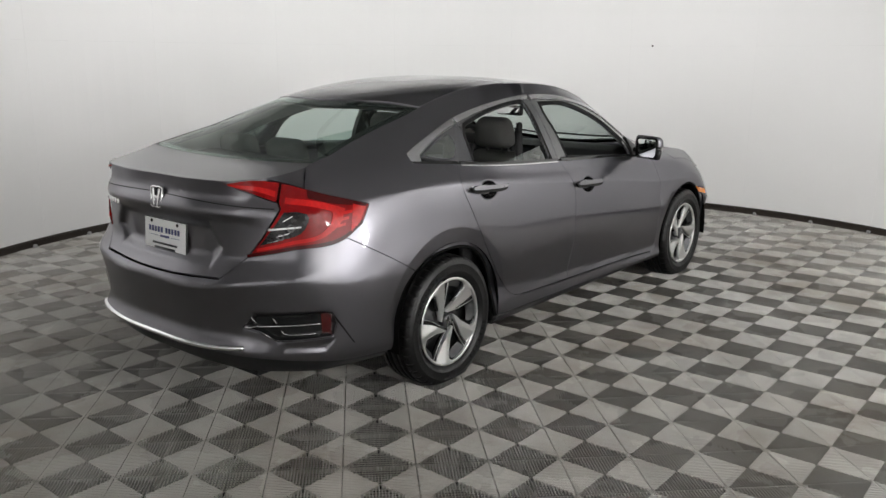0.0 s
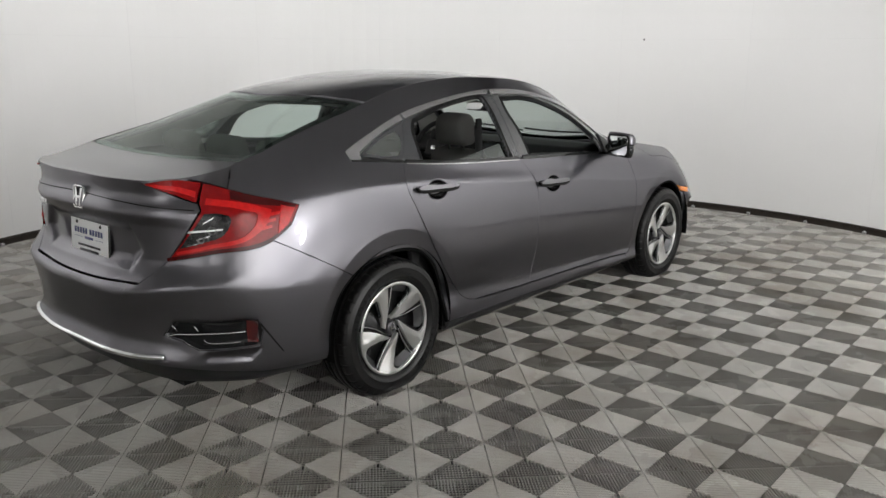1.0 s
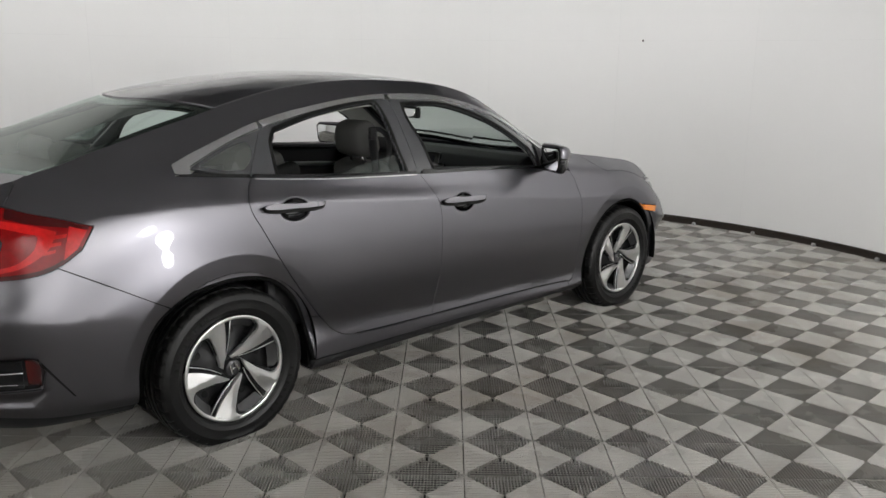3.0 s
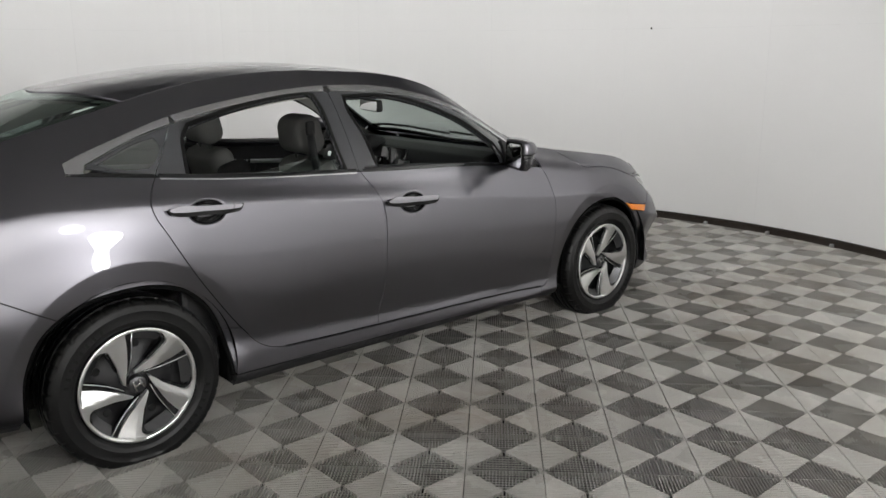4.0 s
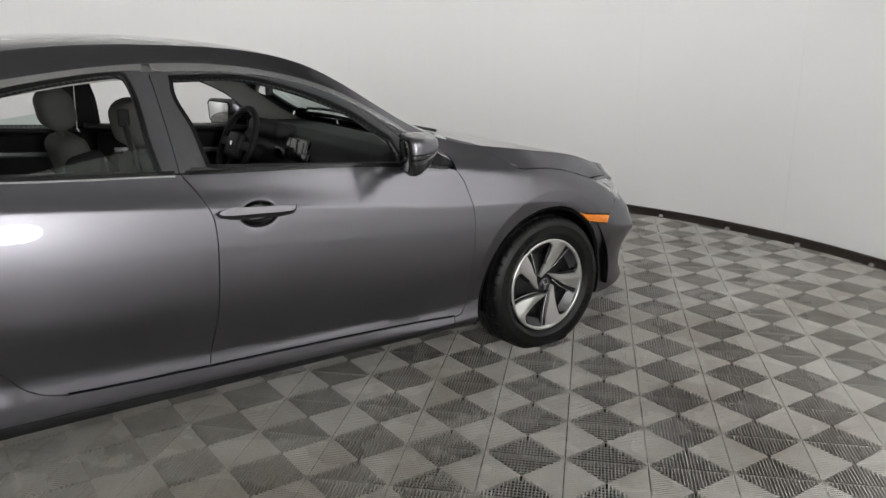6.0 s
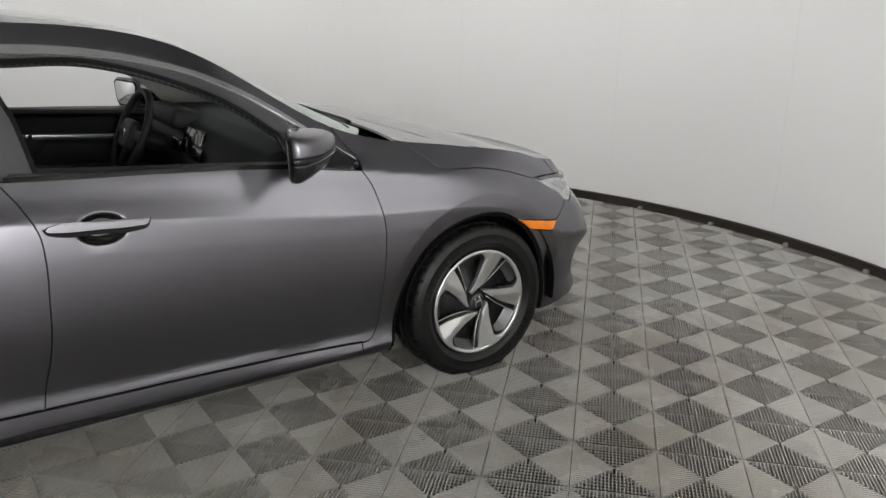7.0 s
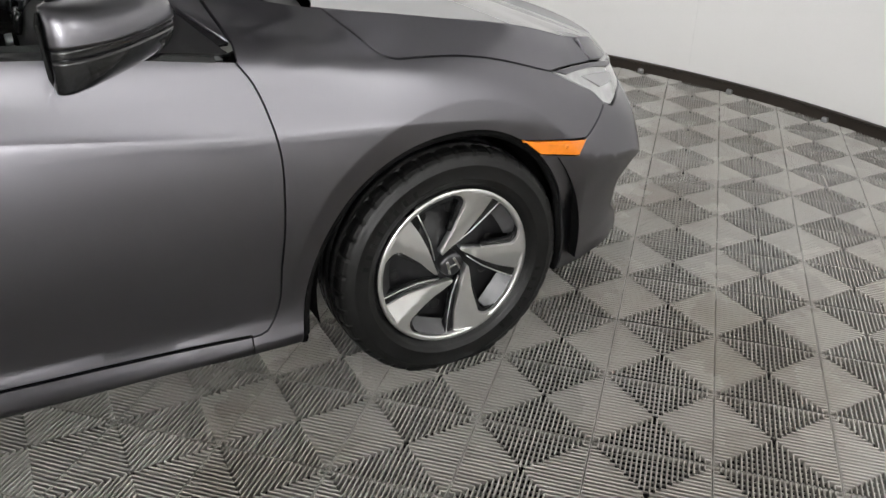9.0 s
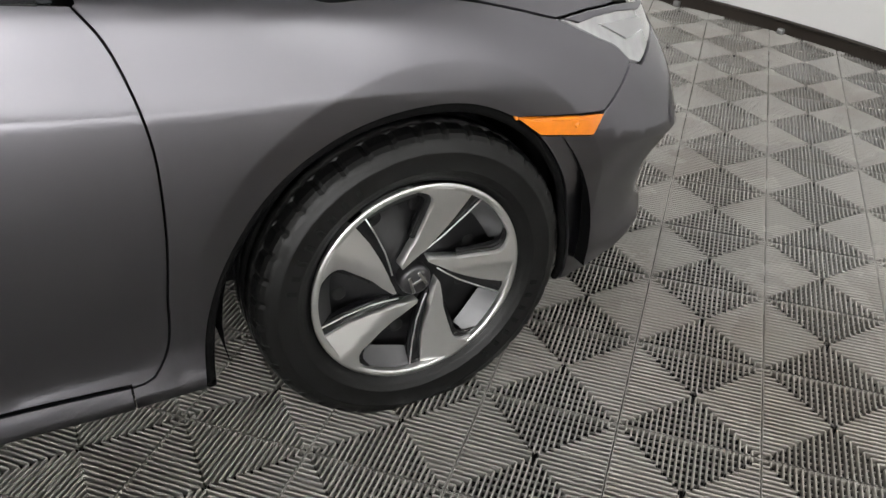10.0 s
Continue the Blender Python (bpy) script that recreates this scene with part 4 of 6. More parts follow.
        to_hub = np.array([yc, WHEEL_Z]) - arch
        seam = arch + to_hub / np.linalg.norm(to_hub, axis=1)[:, None] * 0.007
        way = (skin(seam) - normals_of(skin, seam) * 0.010) * ((-1 if left else 1), 1, 1)
        part("arch_edge", tube([tuple(p) for p in way], 0.009, 8), FELT, liner)

# rear bumper, lid, nose: one piece each across the car
rb = join(BUMP_LOW[::-1], cut(ARCH_REAR, -1.750, -1.608), BUMP_SEAM[::-1], LAMP_LOW[LAMP_LOW[:, 0] < -1.978], LID_SIDE[::-1][LID_SIDE[::-1][:, 1] < 0.727], curve([(-2.580, 0.637), (-2.75, 0.626), (-2.905, 0.620), (S_REAR, 0.619)]))
bumper = skin_part("rear_bumper", sheet(both_rear(rb), wide, 0.022, extra=None), PAINT, car)
vb = np.concatenate([[(S_REAR, 0.215)], curve([(S_REAR, 0.215), (-2.4, 0.215), (-1.76, 0.215)]), [(-1.752, 0.252)], BUMP_LOW + (0, -0.004)])
skin_part("rear_valance", sheet(both_rear(vb), wide, 0.04, gap=0, lip=0.04, offset=-0.010), BLACK_PLASTIC, bumper, "black plastic lower valance")
strip_way = curve([(-2.462, 0.352), (-2.55, 0.345), (-2.65, 0.338), (-2.80, 0.334), (S_REAR, 0.333)])
strip_way = np.concatenate([strip_way, strip_way[::-1][1:] * (-1, 1) + (2 * S_REAR, 0)])
part("chrome_strip", tube([tuple(p) for p in wide(strip_way) + normals_of(wide, strip_way) * 0.004], 0.012, 12), CHROME, bumper, "curved chrome strip along the bumper's lower edge")

lid_half = join(curve([(S_REAR, 0.623), (-2.905, 0.624), (-2.75, 0.630), (-2.580, 0.641)]), LID_SIDE, LID_LAMP_LOW, rim(-2.565, S_REAR))
pit = PLATE_PIT
ts = np.linspace(0, 1, 40)[:, None]
extra = np.concatenate([(1 - ts) * pit[k] * f + (1 - ts) * (1 - f) * pit.mean(0) + ts * (pit[(k + 1) % 6] * f + (1 - f) * pit.mean(0)) for k in range(6) for f in (0.99, 0.93, 0.87, 0.81)])
lid_skin = sheet(both_rear(lid_half), wide_lid, 0.018, extra=extra)
sliver = sheet(join(curve([(-2.160, 1.010), (-2.28, 1.034), (-2.42, 1.050), (-2.56, 1.036)]), rim(-2.56, -2.125)), skin, 0.015, gap=0.001)
GLASS_LOW = np.array([(x, -2.03 + 0.06 * (x / 0.57) ** 2) for x in np.linspace(-0.60, 0.60, 41)])
s_glass = s_of_edge(-1.966)
e = edge_plan(S_REAR, s_glass - 0.004)
lid_top = sheet(join(e, GLASS_LOW[::-1][1:-1] + (0, -0.006), (e * (-1, 1))[::-1]), hood, 0.025, gap=0.0015)
groove_half = np.concatenate([curve([(S_REAR, 0.955), (-2.88, 0.953), (-2.56, 0.942), (-2.315, 0.932)]), curve([(-2.315, 0.936), (-2.56, 0.946), (-2.88, 0.957), (S_REAR, 0.959)])])
lid = skin_part("boot_lid", merge(lid_skin, sliver, mirrored(sliver), lid_top), PAINT, car)

skin_part("lid_groove", sheet(both_rear(groove_half), wide_lid, 0.02, gap=0, lip=0.0, offset=0.0008), DARK, lid)

# rear window, roof, windscreen, cowl, bonnet
def across(y0, bow, half, n=41, rev=False):
    x = np.linspace(-half, half, n)
    p = np.stack([x, y0 + bow * (x / half) ** 2], 1)
    return p[::-1] if rev else p


def between(y_rear, y_front, step=0.03):
    return edge_plan(s_of_edge(y_rear), s_of_edge(y_front), step)


def band(y_a, bow_a, y_b, bow_b, pull_a=0.0, pull_b=0.0):
    """A stretch of the top across the car, from a bowed line at the rear to one at the front."""
    right = between(y_a + bow_a, y_b + bow_b)
    ha, hb = right[0, 0], right[-1, 0]
    return join(across(y_a, bow_a, ha), right, across(y_b, bow_b, hb, rev=True), (right * (-1, 1))[::-1])


def shrunk_band(y_a, bow_a, y_b, bow_b, margin, m_a, m_b):
    right = between(y_a + bow_a + m_a, y_b + bow_b - m_b) + (-margin, 0)
    ha, hb = right[0, 0], right[-1, 0]
    return join(across(y_a + m_a, bow_a, ha), right, across(y_b - m_b, bow_b, hb, rev=True), (right * (-1, 1))[::-1])


rear_glass_line = band(-2.03, 0.064, -1.37, 0.165)
rear_window = skin_part("rear_window", sheet(rear_glass_line, hood, 0.03, gap=0.004, lip=0.0, offset=-0.004), GLASS_REAR, car, "green-tinted rear window glass")
frit = ring(rear_glass_line, shrunk_band(-2.03, 0.064, -1.37, 0.165, 0.042, 0.035, 0.05))
skin_part("black_border", sheet(frit, hood, 0.03, gap=0.0, lip=0.01, offset=-0.009), BLACK_GLOSS, rear_window, "black border under the glass")
roof = skin_part("roof", sheet(band(-1.365, 0.165, 0.42, -0.11), hood, 0.03, gap=0.0015), PAINT, car)
skin_part("headliner", sheet(shrunk_band(-1.365, 0.165, 0.42, -0.11, 0.01, 0.0, 0.0), hood, 0.06, gap=0.0, lip=0.0, offset=-0.05), LINER, roof, "pale grey headliner")
screen_line = band(0.425, -0.11, 1.135, -0.22)
windscreen = skin_part("windscreen", sheet(screen_line, hood, 0.03, gap=0.003, lip=0.0, offset=-0.004), GLASS_CLEAR, car, "clear windscreen glass")
skin_part("black_border", sheet(ring(screen_line, shrunk_band(0.425, -0.11, 1.135, -0.22, 0.045, 0.05, 0.05)), hood, 0.03, gap=0.0, lip=0.01, offset=-0.009), BLACK_GLOSS, windscreen)
cowl = skin_part("cowl", sheet(band(1.14, -0.22, 1.185, -0.13), hood, 0.02, gap=0.0, lip=0.01, offset=-0.045), VENT, car, "black plastic cowl below the windscreen")
e = between(1.06, 2.13)
e2 = edge_plan(s_of_edge(1.06), S_NOSE)
bonnet_top = sheet(join(across(1.19, -0.13, e2[0, 0]), e2, (e2 * (-1, 1))[::-1]), hood, 0.025, gap=0.002)
nose_half = join(line([(S_NOSE, 0.69), (2.30, 0.694), (2.05, 0.719), (1.91, 0.741)]), rim(1.90, S_NOSE))
bonnet_side = sheet(join(BONNET_SIDE[::-1], line([(1.665, 0.757), (1.78, 0.752), (1.905, 0.738)]), rim(1.90, 1.075)[1:]), skin, 0.022, gap=0.002)
bonnet = skin_part("bonnet", merge(bonnet_top, bonnet_side, mirrored(bonnet_side), sheet(both_nose(nose_half), wide, 0.025, gap=0.0015)), PAINT, car)
fb = join(line([(S_NOSE, 0.175), (2.06, 0.170), (1.80, 0.172), (1.714, 0.176)]), cut(ARCH_FRONT[::-1], 1.712, 1.592), line([(1.592, 0.565), (1.716, 0.540), (1.752, 0.577)]), curve([(1.752, 0.577), (1.80, 0.598), (1.885, 0.637)]), line([(1.885, 0.637), (1.93, 0.620), (2.06, 0.626), (2.30, 0.622), (2.32, 0.685), (S_NOSE, 0.685)]))
front_bumper = skin_part("front_bumper", sheet(both_nose(fb), wide, 0.025), PAINT, car)

# lamps at the tail
for left in (False, True):
    lamp_out = join(line([(-2.283, 0.934), (-2.296, 0.958), (-2.285, 1.030)]), curve([(-2.285, 1.030), (-2.217, 1.020), (-2.160, 1.007)]), LAMP_TOP, line([(-1.844, 0.929), (-1.894, 0.854)]), LAMP_LOW, LAMP_IN)
    tail = skin_part("tail_light", sheet(lamp_out, skin, 0.015, gap=0.003, lip=0.02, offset=0.004), RED_LENS, car, "red and clear C-shaped tail light", left)
    clear = join(curve([(-2.268, 0.920), (-2.19, 0.918), (-2.155, 0.905), (-2.165, 0.865), (-2.19, 0.838), (-2.27, 0.812), (-2.385, 0.785)]), line([(-2.385, 0.785), (-2.268, 0.920)]))
    skin_part("clear_lens", sheet(clear, skin, 0.012, gap=0.0, lip=0.004, offset=0.0075), CLEAR_LENS, tail, "clear reversing lamp lens with dark backing", left)
    for k, (s0, z0, w0, h0, lean) in enumerate(((-2.270, 0.888, 0.045, 0.007, 0.020), (-2.300, 0.826, 0.060, 0.005, 0.014), (-2.345, 0.800, 0.050, 0.004, 0.010))):
        facet = line([(s0, z0), (s0 + w0, z0 + lean), (s0 + w0 - 0.006, z0 + lean - h0), (s0 - 0.006, z0 - h0), (s0, z0)])
        skin_part("chrome_facet", sheet(facet, skin, 0.02, gap=0, lip=0.004, offset=0.0085 + 0.0012 * (k % 3)), CHROME, tail, left=left)
    for s0, z0, rad in ((-2.235, 0.858, 0.017), (-2.285, 0.822, 0.014)):
        c = skin(np.array([[s0, z0]]))[0]
        n = normals_of(skin, np.array([[s0, z0]]))[0]
        bowl = lathe([(0.0, -0.004), (rad * 0.55, -0.001), (rad * 0.9, 0.004), (rad, 0.004)], 24)
        sg = -1 if left else 1
        part("lamp_bowl", bowl, STEEL, tail, "small chrome lamp bowl", at=Matrix.Translation((sg * (c[0] + n[0] * 0.008), c[1] + n[1] * 0.008, c[2])) @ Vector((sg * n[0], n[1], n[2])).to_track_quat("X", "Z").to_matrix().to_4x4())
    rim_low = join(LAMP_LOW[::-1], (LAMP_LOW + np.array([(0.0, 0.016)]))[:, :])
    skin_part("black_rim", sheet(rim_low, skin, 0.012, gap=0.001, lip=0.003, offset=0.0072), RED_DEEP, tail, "dark red lower rim", left)
    fin = line([(-2.345, 0.848), (-2.19, 0.858), (-2.19, 0.864), (-2.345, 0.856), (-2.345, 0.848)])
    skin_part("chrome_fin", sheet(fin, skin, 0.01, gap=0, lip=0.003, offset=0.011), CHROME, tail, left=left)
    guide = join(curve([(-2.26, 0.975), (-2.15, 0.962), (-2.05, 0.944), (-1.965, 0.918)]), curve([(-1.965, 0.918), (-2.00, 0.862), (-2.06, 0.825), (-2.25, 0.787), (-2.40, 0.760)]), curve([(-2.40, 0.772), (-2.25, 0.802), (-2.08, 0.842), (-2.045, 0.87), (-2.03, 0.905)]), curve([(-2.04, 0.915), (-2.15, 0.940), (-2.265, 0.952)]))
    skin_part("light_guide", sheet(guide, skin, 0.012, gap=0.0, lip=0.004, offset=0.009), RED_GUIDE, tail, "brighter red light guide", left)
    for k in range(3):
        a = -1.985 + 0.0 * k
        z0 = 0.905 - 0.024 * k
        skin_part("reflex_bar", sheet(line([(-1.99 - 0.012 * k, z0), (-1.935 - 0.02 * k, z0 + 0.006), (-1.938 - 0.02 * k, z0 - 0.006), (-1.995 - 0.012 * k, z0 - 0.012), (-1.99 - 0.012 * k, z0)]), skin, 0.01, gap=0, lip=0.003, offset=0.0095), RED_GUIDE, tail, left=left)
    deep = join(line([(-1.925, 0.932), (-1.868, 0.918), (-1.91, 0.858), (-1.955, 0.826), (-1.945, 0.87), (-1.925, 0.932)]))
    skin_part("side_reflector", sheet(deep, skin, 0.012, gap=0, lip=0.003, offset=0.0085), RED_GUIDE, tail, left=left)
    dark_top = join(curve([(-2.15, 1.001), (-1.98, 0.962), (-1.86, 0.929)]), curve([(-1.865, 0.922), (-1.98, 0.936), (-2.15, 0.970)]))
    skin_part("deep_band", sheet(dark_top, skin, 0.012, gap=0, lip=0.003, offset=0.0075), RED_DEEP, tail, "deep red upper band", left)
    lidlamp = join(curve([(-2.565, 1.032), (-2.42, 1.048), (-2.292, 1.032)]), line([(-2.292, 1.032), (-2.304, 0.962)]), LID_LAMP_LOW)
    lid_lamp = skin_part("lid_tail_light", sheet(lidlamp, skin, 0.012, gap=0.003, lip=0.015, offset=0.005), RED_LENS, lid, "red inner tail light on the boot lid", left)
    glow = join(curve([(-2.54, 1.030), (-2.42, 1.022), (-2.312, 0.998)]), curve([(-2.315, 0.978), (-2.42, 1.004), (-2.54, 1.026)]))
    skin_part("light_guide", sheet(glow, skin, 0.01, gap=0, lip=0.003, offset=0.010), RED_GUIDE, lid_lamp, left=left)
    # fog lamp grille in the bumper
    fog = skin_part("fog_recess", sheet(line(np.r_[FOG, FOG[:1]]), skin, 0.02, gap=-0.002, lip=0.0, offset=0.002), VENT, bumper, "black bumper vent", left)
    for run, thick in (([(-2.468, 0.440), (-2.40, 0.447), (-2.287, 0.453), (-2.125, 0.454)], 0.0030), ([(-2.295, 0.430), (-2.285, 0.418), (-2.262, 0.412), (-2.146, 0.412)], 0.0020), ([(-2.384, 0.428), (-2.345, 0.404), (-2.312, 0.388)], 0.0020), ([(-2.424, 0.484), (-2.408, 0.461)], 0.0022), ([(-2.331, 0.486), (-2.315, 0.463)], 0.0032)):
        way = line(run, 0.02)
        pts = skin(way, False) - normals_of(skin, way) * 0.004
        part("vent_blade", tube([tuple(p * ((-1 if left else 1), 1, 1)) for p in pts], thick, 6), STRIP, bumper)
    for z0, z1 in ((0.494, 0.462), (0.446, 0.420), (0.405, 0.394)):
        skin_part("vent_slat", sheet(line([(-2.30, z0), (-2.13, z0), (-2.13, z1), (-2.30, z1), (-2.30, z0)]), skin, 0.03, gap=0, lip=0.012, offset=0.010), VENT, bumper, left=left)
    trail = line([(-2.073, 0.502), (-2.034, 0.448), (-1.962, 0.344), (-1.968, 0.343), (-2.041, 0.444), (-2.080, 0.498), (-2.073, 0.502)])
    skin_part("vent_groove", sheet(trail, skin, 0.02, gap=0, lip=0.0, offset=0.0012), VENT, bumper, left=left)
    skin_part("bumper_reflector", sheet(line([(-2.119, 0.498), (-2.073, 0.492), (-2.062, 0.450), (-2.069, 0.399), (-2.114, 0.400), (-2.119, 0.498)]), skin, 0.012, gap=0, lip=0.016, offset=0.006), REFLEX, bumper, "dark red bumper reflector", left)

def plain(a):
    return skin(a, False)


for d in [o for o in car.children if o.name.split(".")[0] in HANDLES]:
    left = d.data.vertices[0].co.x < 0
    sc, zc = HANDLES[d.name.split(".")[0]]
    tilt = lambda pts: [(sc + u * HANDLE_L, zc - 0.010 * u + v) for u, v in pts]
    bar = [curve(tilt([(-1, 0.000), (-0.97, 0.007), (-0.85, 0.0115), (0.0, 0.013), (0.75, 0.0135), (1, 0.012)]), 0.01), curve(tilt([(1, 0.012), (0.95, 0.003), (0.72, -0.002), (0.0, -0.005), (-0.80, -0.006), (-0.95, -0.004), (-1, 0.000)]), 0.01)]
    grip = skin_part("door_handle", sheet(join(*bar), plain, 0.01, gap=0, lip=0.026, offset=0.024), HANDLE, d, "body-coloured pull handle with a black edge, lightened for its reflections", left)
    edge = join(curve(tilt([(1.03, 0.015), (0.95, -0.007), (0.72, -0.0165), (0.0, -0.0185), (-0.82, -0.0185), (-0.98, -0.012), (-1.045, 0.004)]), 0.01), curve(tilt([(-0.99, 0.000), (-0.77, -0.0055), (0.0, -0.0045), (0.71, -0.0015), (0.93, 0.003), (0.98, 0.011)]), 0.01))
    skin_part("black_edge", sheet(edge, plain, 0.01, gap=0, lip=0.018, offset=0.021), RUBBER, grip, left=left)
    # black sheet over the painted cup: the recess's shade put into its colour
    t = np.linspace(0, 2 * np.pi, 40, endpoint=False)
    cup = np.stack([sc + 0.010 + 0.073 * np.cos(t), zc - 0.009 + 0.044 * np.sin(t)], 1)
    skin_part("handle_cup", sheet(cup, skin, 0.008, gap=0.0, lip=0.0, offset=0.0012), BLACK_GLOSS, grip, "recess behind the handle, its shade put into a black colour", left)
    key = np.array([(sc + 0.105, zc + 0.0095), (sc + 0.1065, zc + 0.0095), (sc + 0.1065, zc - 0.017), (sc + 0.105, zc - 0.017)])
    skin_part("grip_seam", sheet(key, plain, 0.01, gap=0, lip=0.0, offset=0.0246), DARK, grip, left=left)

# floor pan and bulkheads
pan = bmesh.new()
for y0, y1, w in ((-2.20, -1.74, 0.46), (-1.74, -0.96, 0.52), (-0.96, 0.92, 0.80), (0.92, 1.72, 0.52), (1.72, 2.05, 0.60)):
    box_bm(2 * w, y1 - y0, 0.06, 0.0, at=pose(0, (y0 + y1) / 2, 0.200), bm=pan)
part("boot_box", box_bm(1.0, 0.3, 0.36, 0.02, at=pose(0, -2.05, 0.72)), DARK, car, smooth=False)
part("floor_pan", pan, DARK, car, "black underbody", smooth=False)

# ==== wheels ====


def wheel(x, y, left):
    w = new("wheel")
    w.parent = car
    w.empty_display_size = 0.05
    w.matrix_basis = pose(x, y - 0.005, 0.294, 0, 0, 180 if left else 0)
    return w


def tyre_mesh():
    seg = 240
    tread = []
    for xx, rr, kind in [(0.0985, 0.292, 0), (0.0935, 0.302, 1), (0.087, 0.309, 1), (0.078, 0.3135, 1), (0.058, 0.3165, 1), (0.0565, 0.3165, 2), (0.0555, 0.3095, 2), (0.0475, 0.3095, 2), (0.0465, 0.3172, 2), (0.024, 0.318, 0), (0.023, 0.311, 0), (0.015, 0.311, 0), (0.014, 0.318, 0)]:
        tread.append((rr, xx, kind))
    side = [(0.205, 0.066, 0), (0.212, 0.078, 0), (0.2165, 0.0845, 0), (0.2195, 0.0855, 0), (0.2225, 0.0905, 0), (0.232, 0.0965, 0), (0.240, 0.0995, 0), (0.2415, 0.1008, 0), (0.244, 0.1008, 0), (0.2455, 0.1005, 0), (0.262, 0.1030, 0), (0.276, 0.1022, 0), (0.2785, 0.1030, 0), (0.281, 0.1010, 0)]
    half = side + tread
    prof = half + [(r, -xx, k) for r, xx, k in half[::-1]]
    bm = bmesh.new()
    rings = []
    for r, xx, kind in prof:
        ringv = []
        for k in range(seg):
            a = 2 * math.pi * k / seg
            rr = (r - 0.2) * 0.985 + 0.2075 - (0.0035 if kind == 1 and k % 6 == 0 else 0.0) - (0.004 if kind == 2 and k % 6 == 3 else 0.0)
            # the flat where the tyre stands
            z = rr * math.sin(a)
            out = 1.0 + (0.03 if z < -0.280 and 0.085 < abs(xx) else 0.0)
            z = max(z, -0.2918)
            ringv.append(bm.verts.new((xx * out, rr * math.cos(a), z)))
        rings.append(ringv)
    for a, b in zip(rings, rings[1:]):
        for k in range(seg):
            bm.faces.new((a[k], a[(k + 1) % seg], b[(k + 1) % seg], b[k]))
    bmesh.ops.recalc_face_normals(bm, faces=bm.faces[:])
    return bm, [min(p[2], q[2]) == 0 or p[1] * q[1] < 0 for p, q in zip(prof, prof[1:])], seg


def polar(points):
    return [(r * math.cos(radians(a)), r * math.sin(radians(a))) for r, a in points]


def dished(outline, face, thick, drop, twist=0.0):
    """A plate with an outline in the wheel's plane, its face following the cover's dish, thick towards the car."""
    pts = np.array(outline)
    pts = join(line(np.r_[pts, pts[:1]], 0.012))

    def surf(a):
        r = np.hypot(a[:, 0], a[:, 1])
        across_blade = r * np.sin(np.arctan2(a[:, 1], a[:, 0]) - radians(16))
        return np.stack([face + drop(r) + twist * across_blade - 1.6 * twist * np.abs(across_blade - 0.004), a[:, 0], a[:, 1]], 1)

    return sheet(pts, surf, 0.012, gap=0.0, lip=thick)


def cover_depth(r):
    return 0.016 * np.clip(r / 0.2, 0, 1) ** 2 - 0.02 * np.clip((0.06 - r) / 0.06, 0, 1) ** 2


BLADE = polar([(0.207, 0), (0.180, 0.5), (0.145, 2), (0.120, 5), (0.100, 9), (0.085, 14), (0.070, 22), (0.055, 38), (0.047, 54), (0.045, 74), (0.052, 70), (0.058, 60), (0.075, 45), (0.095, 34.5), (0.120, 29.5),
               (0.145, 26.5), (0.170, 24.5), (0.181, 25), (0.191, 27.5), (0.198, 31), (0.203, 35), (0.207, 38.5), (0.207, 32), (0.207, 25), (0.207, 18), (0.207, 12), (0.207, 6)])
FIN = polar([(0.204, -7.5), (0.204, -0.5), (0.145, 1.5), (0.100, 8.5), (0.070, 21), (0.055, 37), (0.046, 44), (0.048, 28), (0.066, 11), (0.100, -1), (0.150, -6)])
LEDGE = polar([(0.095, 35), (0.120, 30), (0.145, 27), (0.170, 25), (0.181, 25.6), (0.191, 28), (0.198, 31.5), (0.203, 36), (0.199, 39), (0.193, 34.5), (0.186, 31), (0.178, 29.2), (0.169, 29), (0.145, 31), (0.120, 34.5), (0.097, 40)])
SLOPE = polar([(0.2055, -7), (0.2055, -14), (0.2055, -21), (0.2055, -28), (0.2055, -36), (0.190, -40), (0.172, -41), (0.168, -30), (0.167, -20), (0.170, -8)])


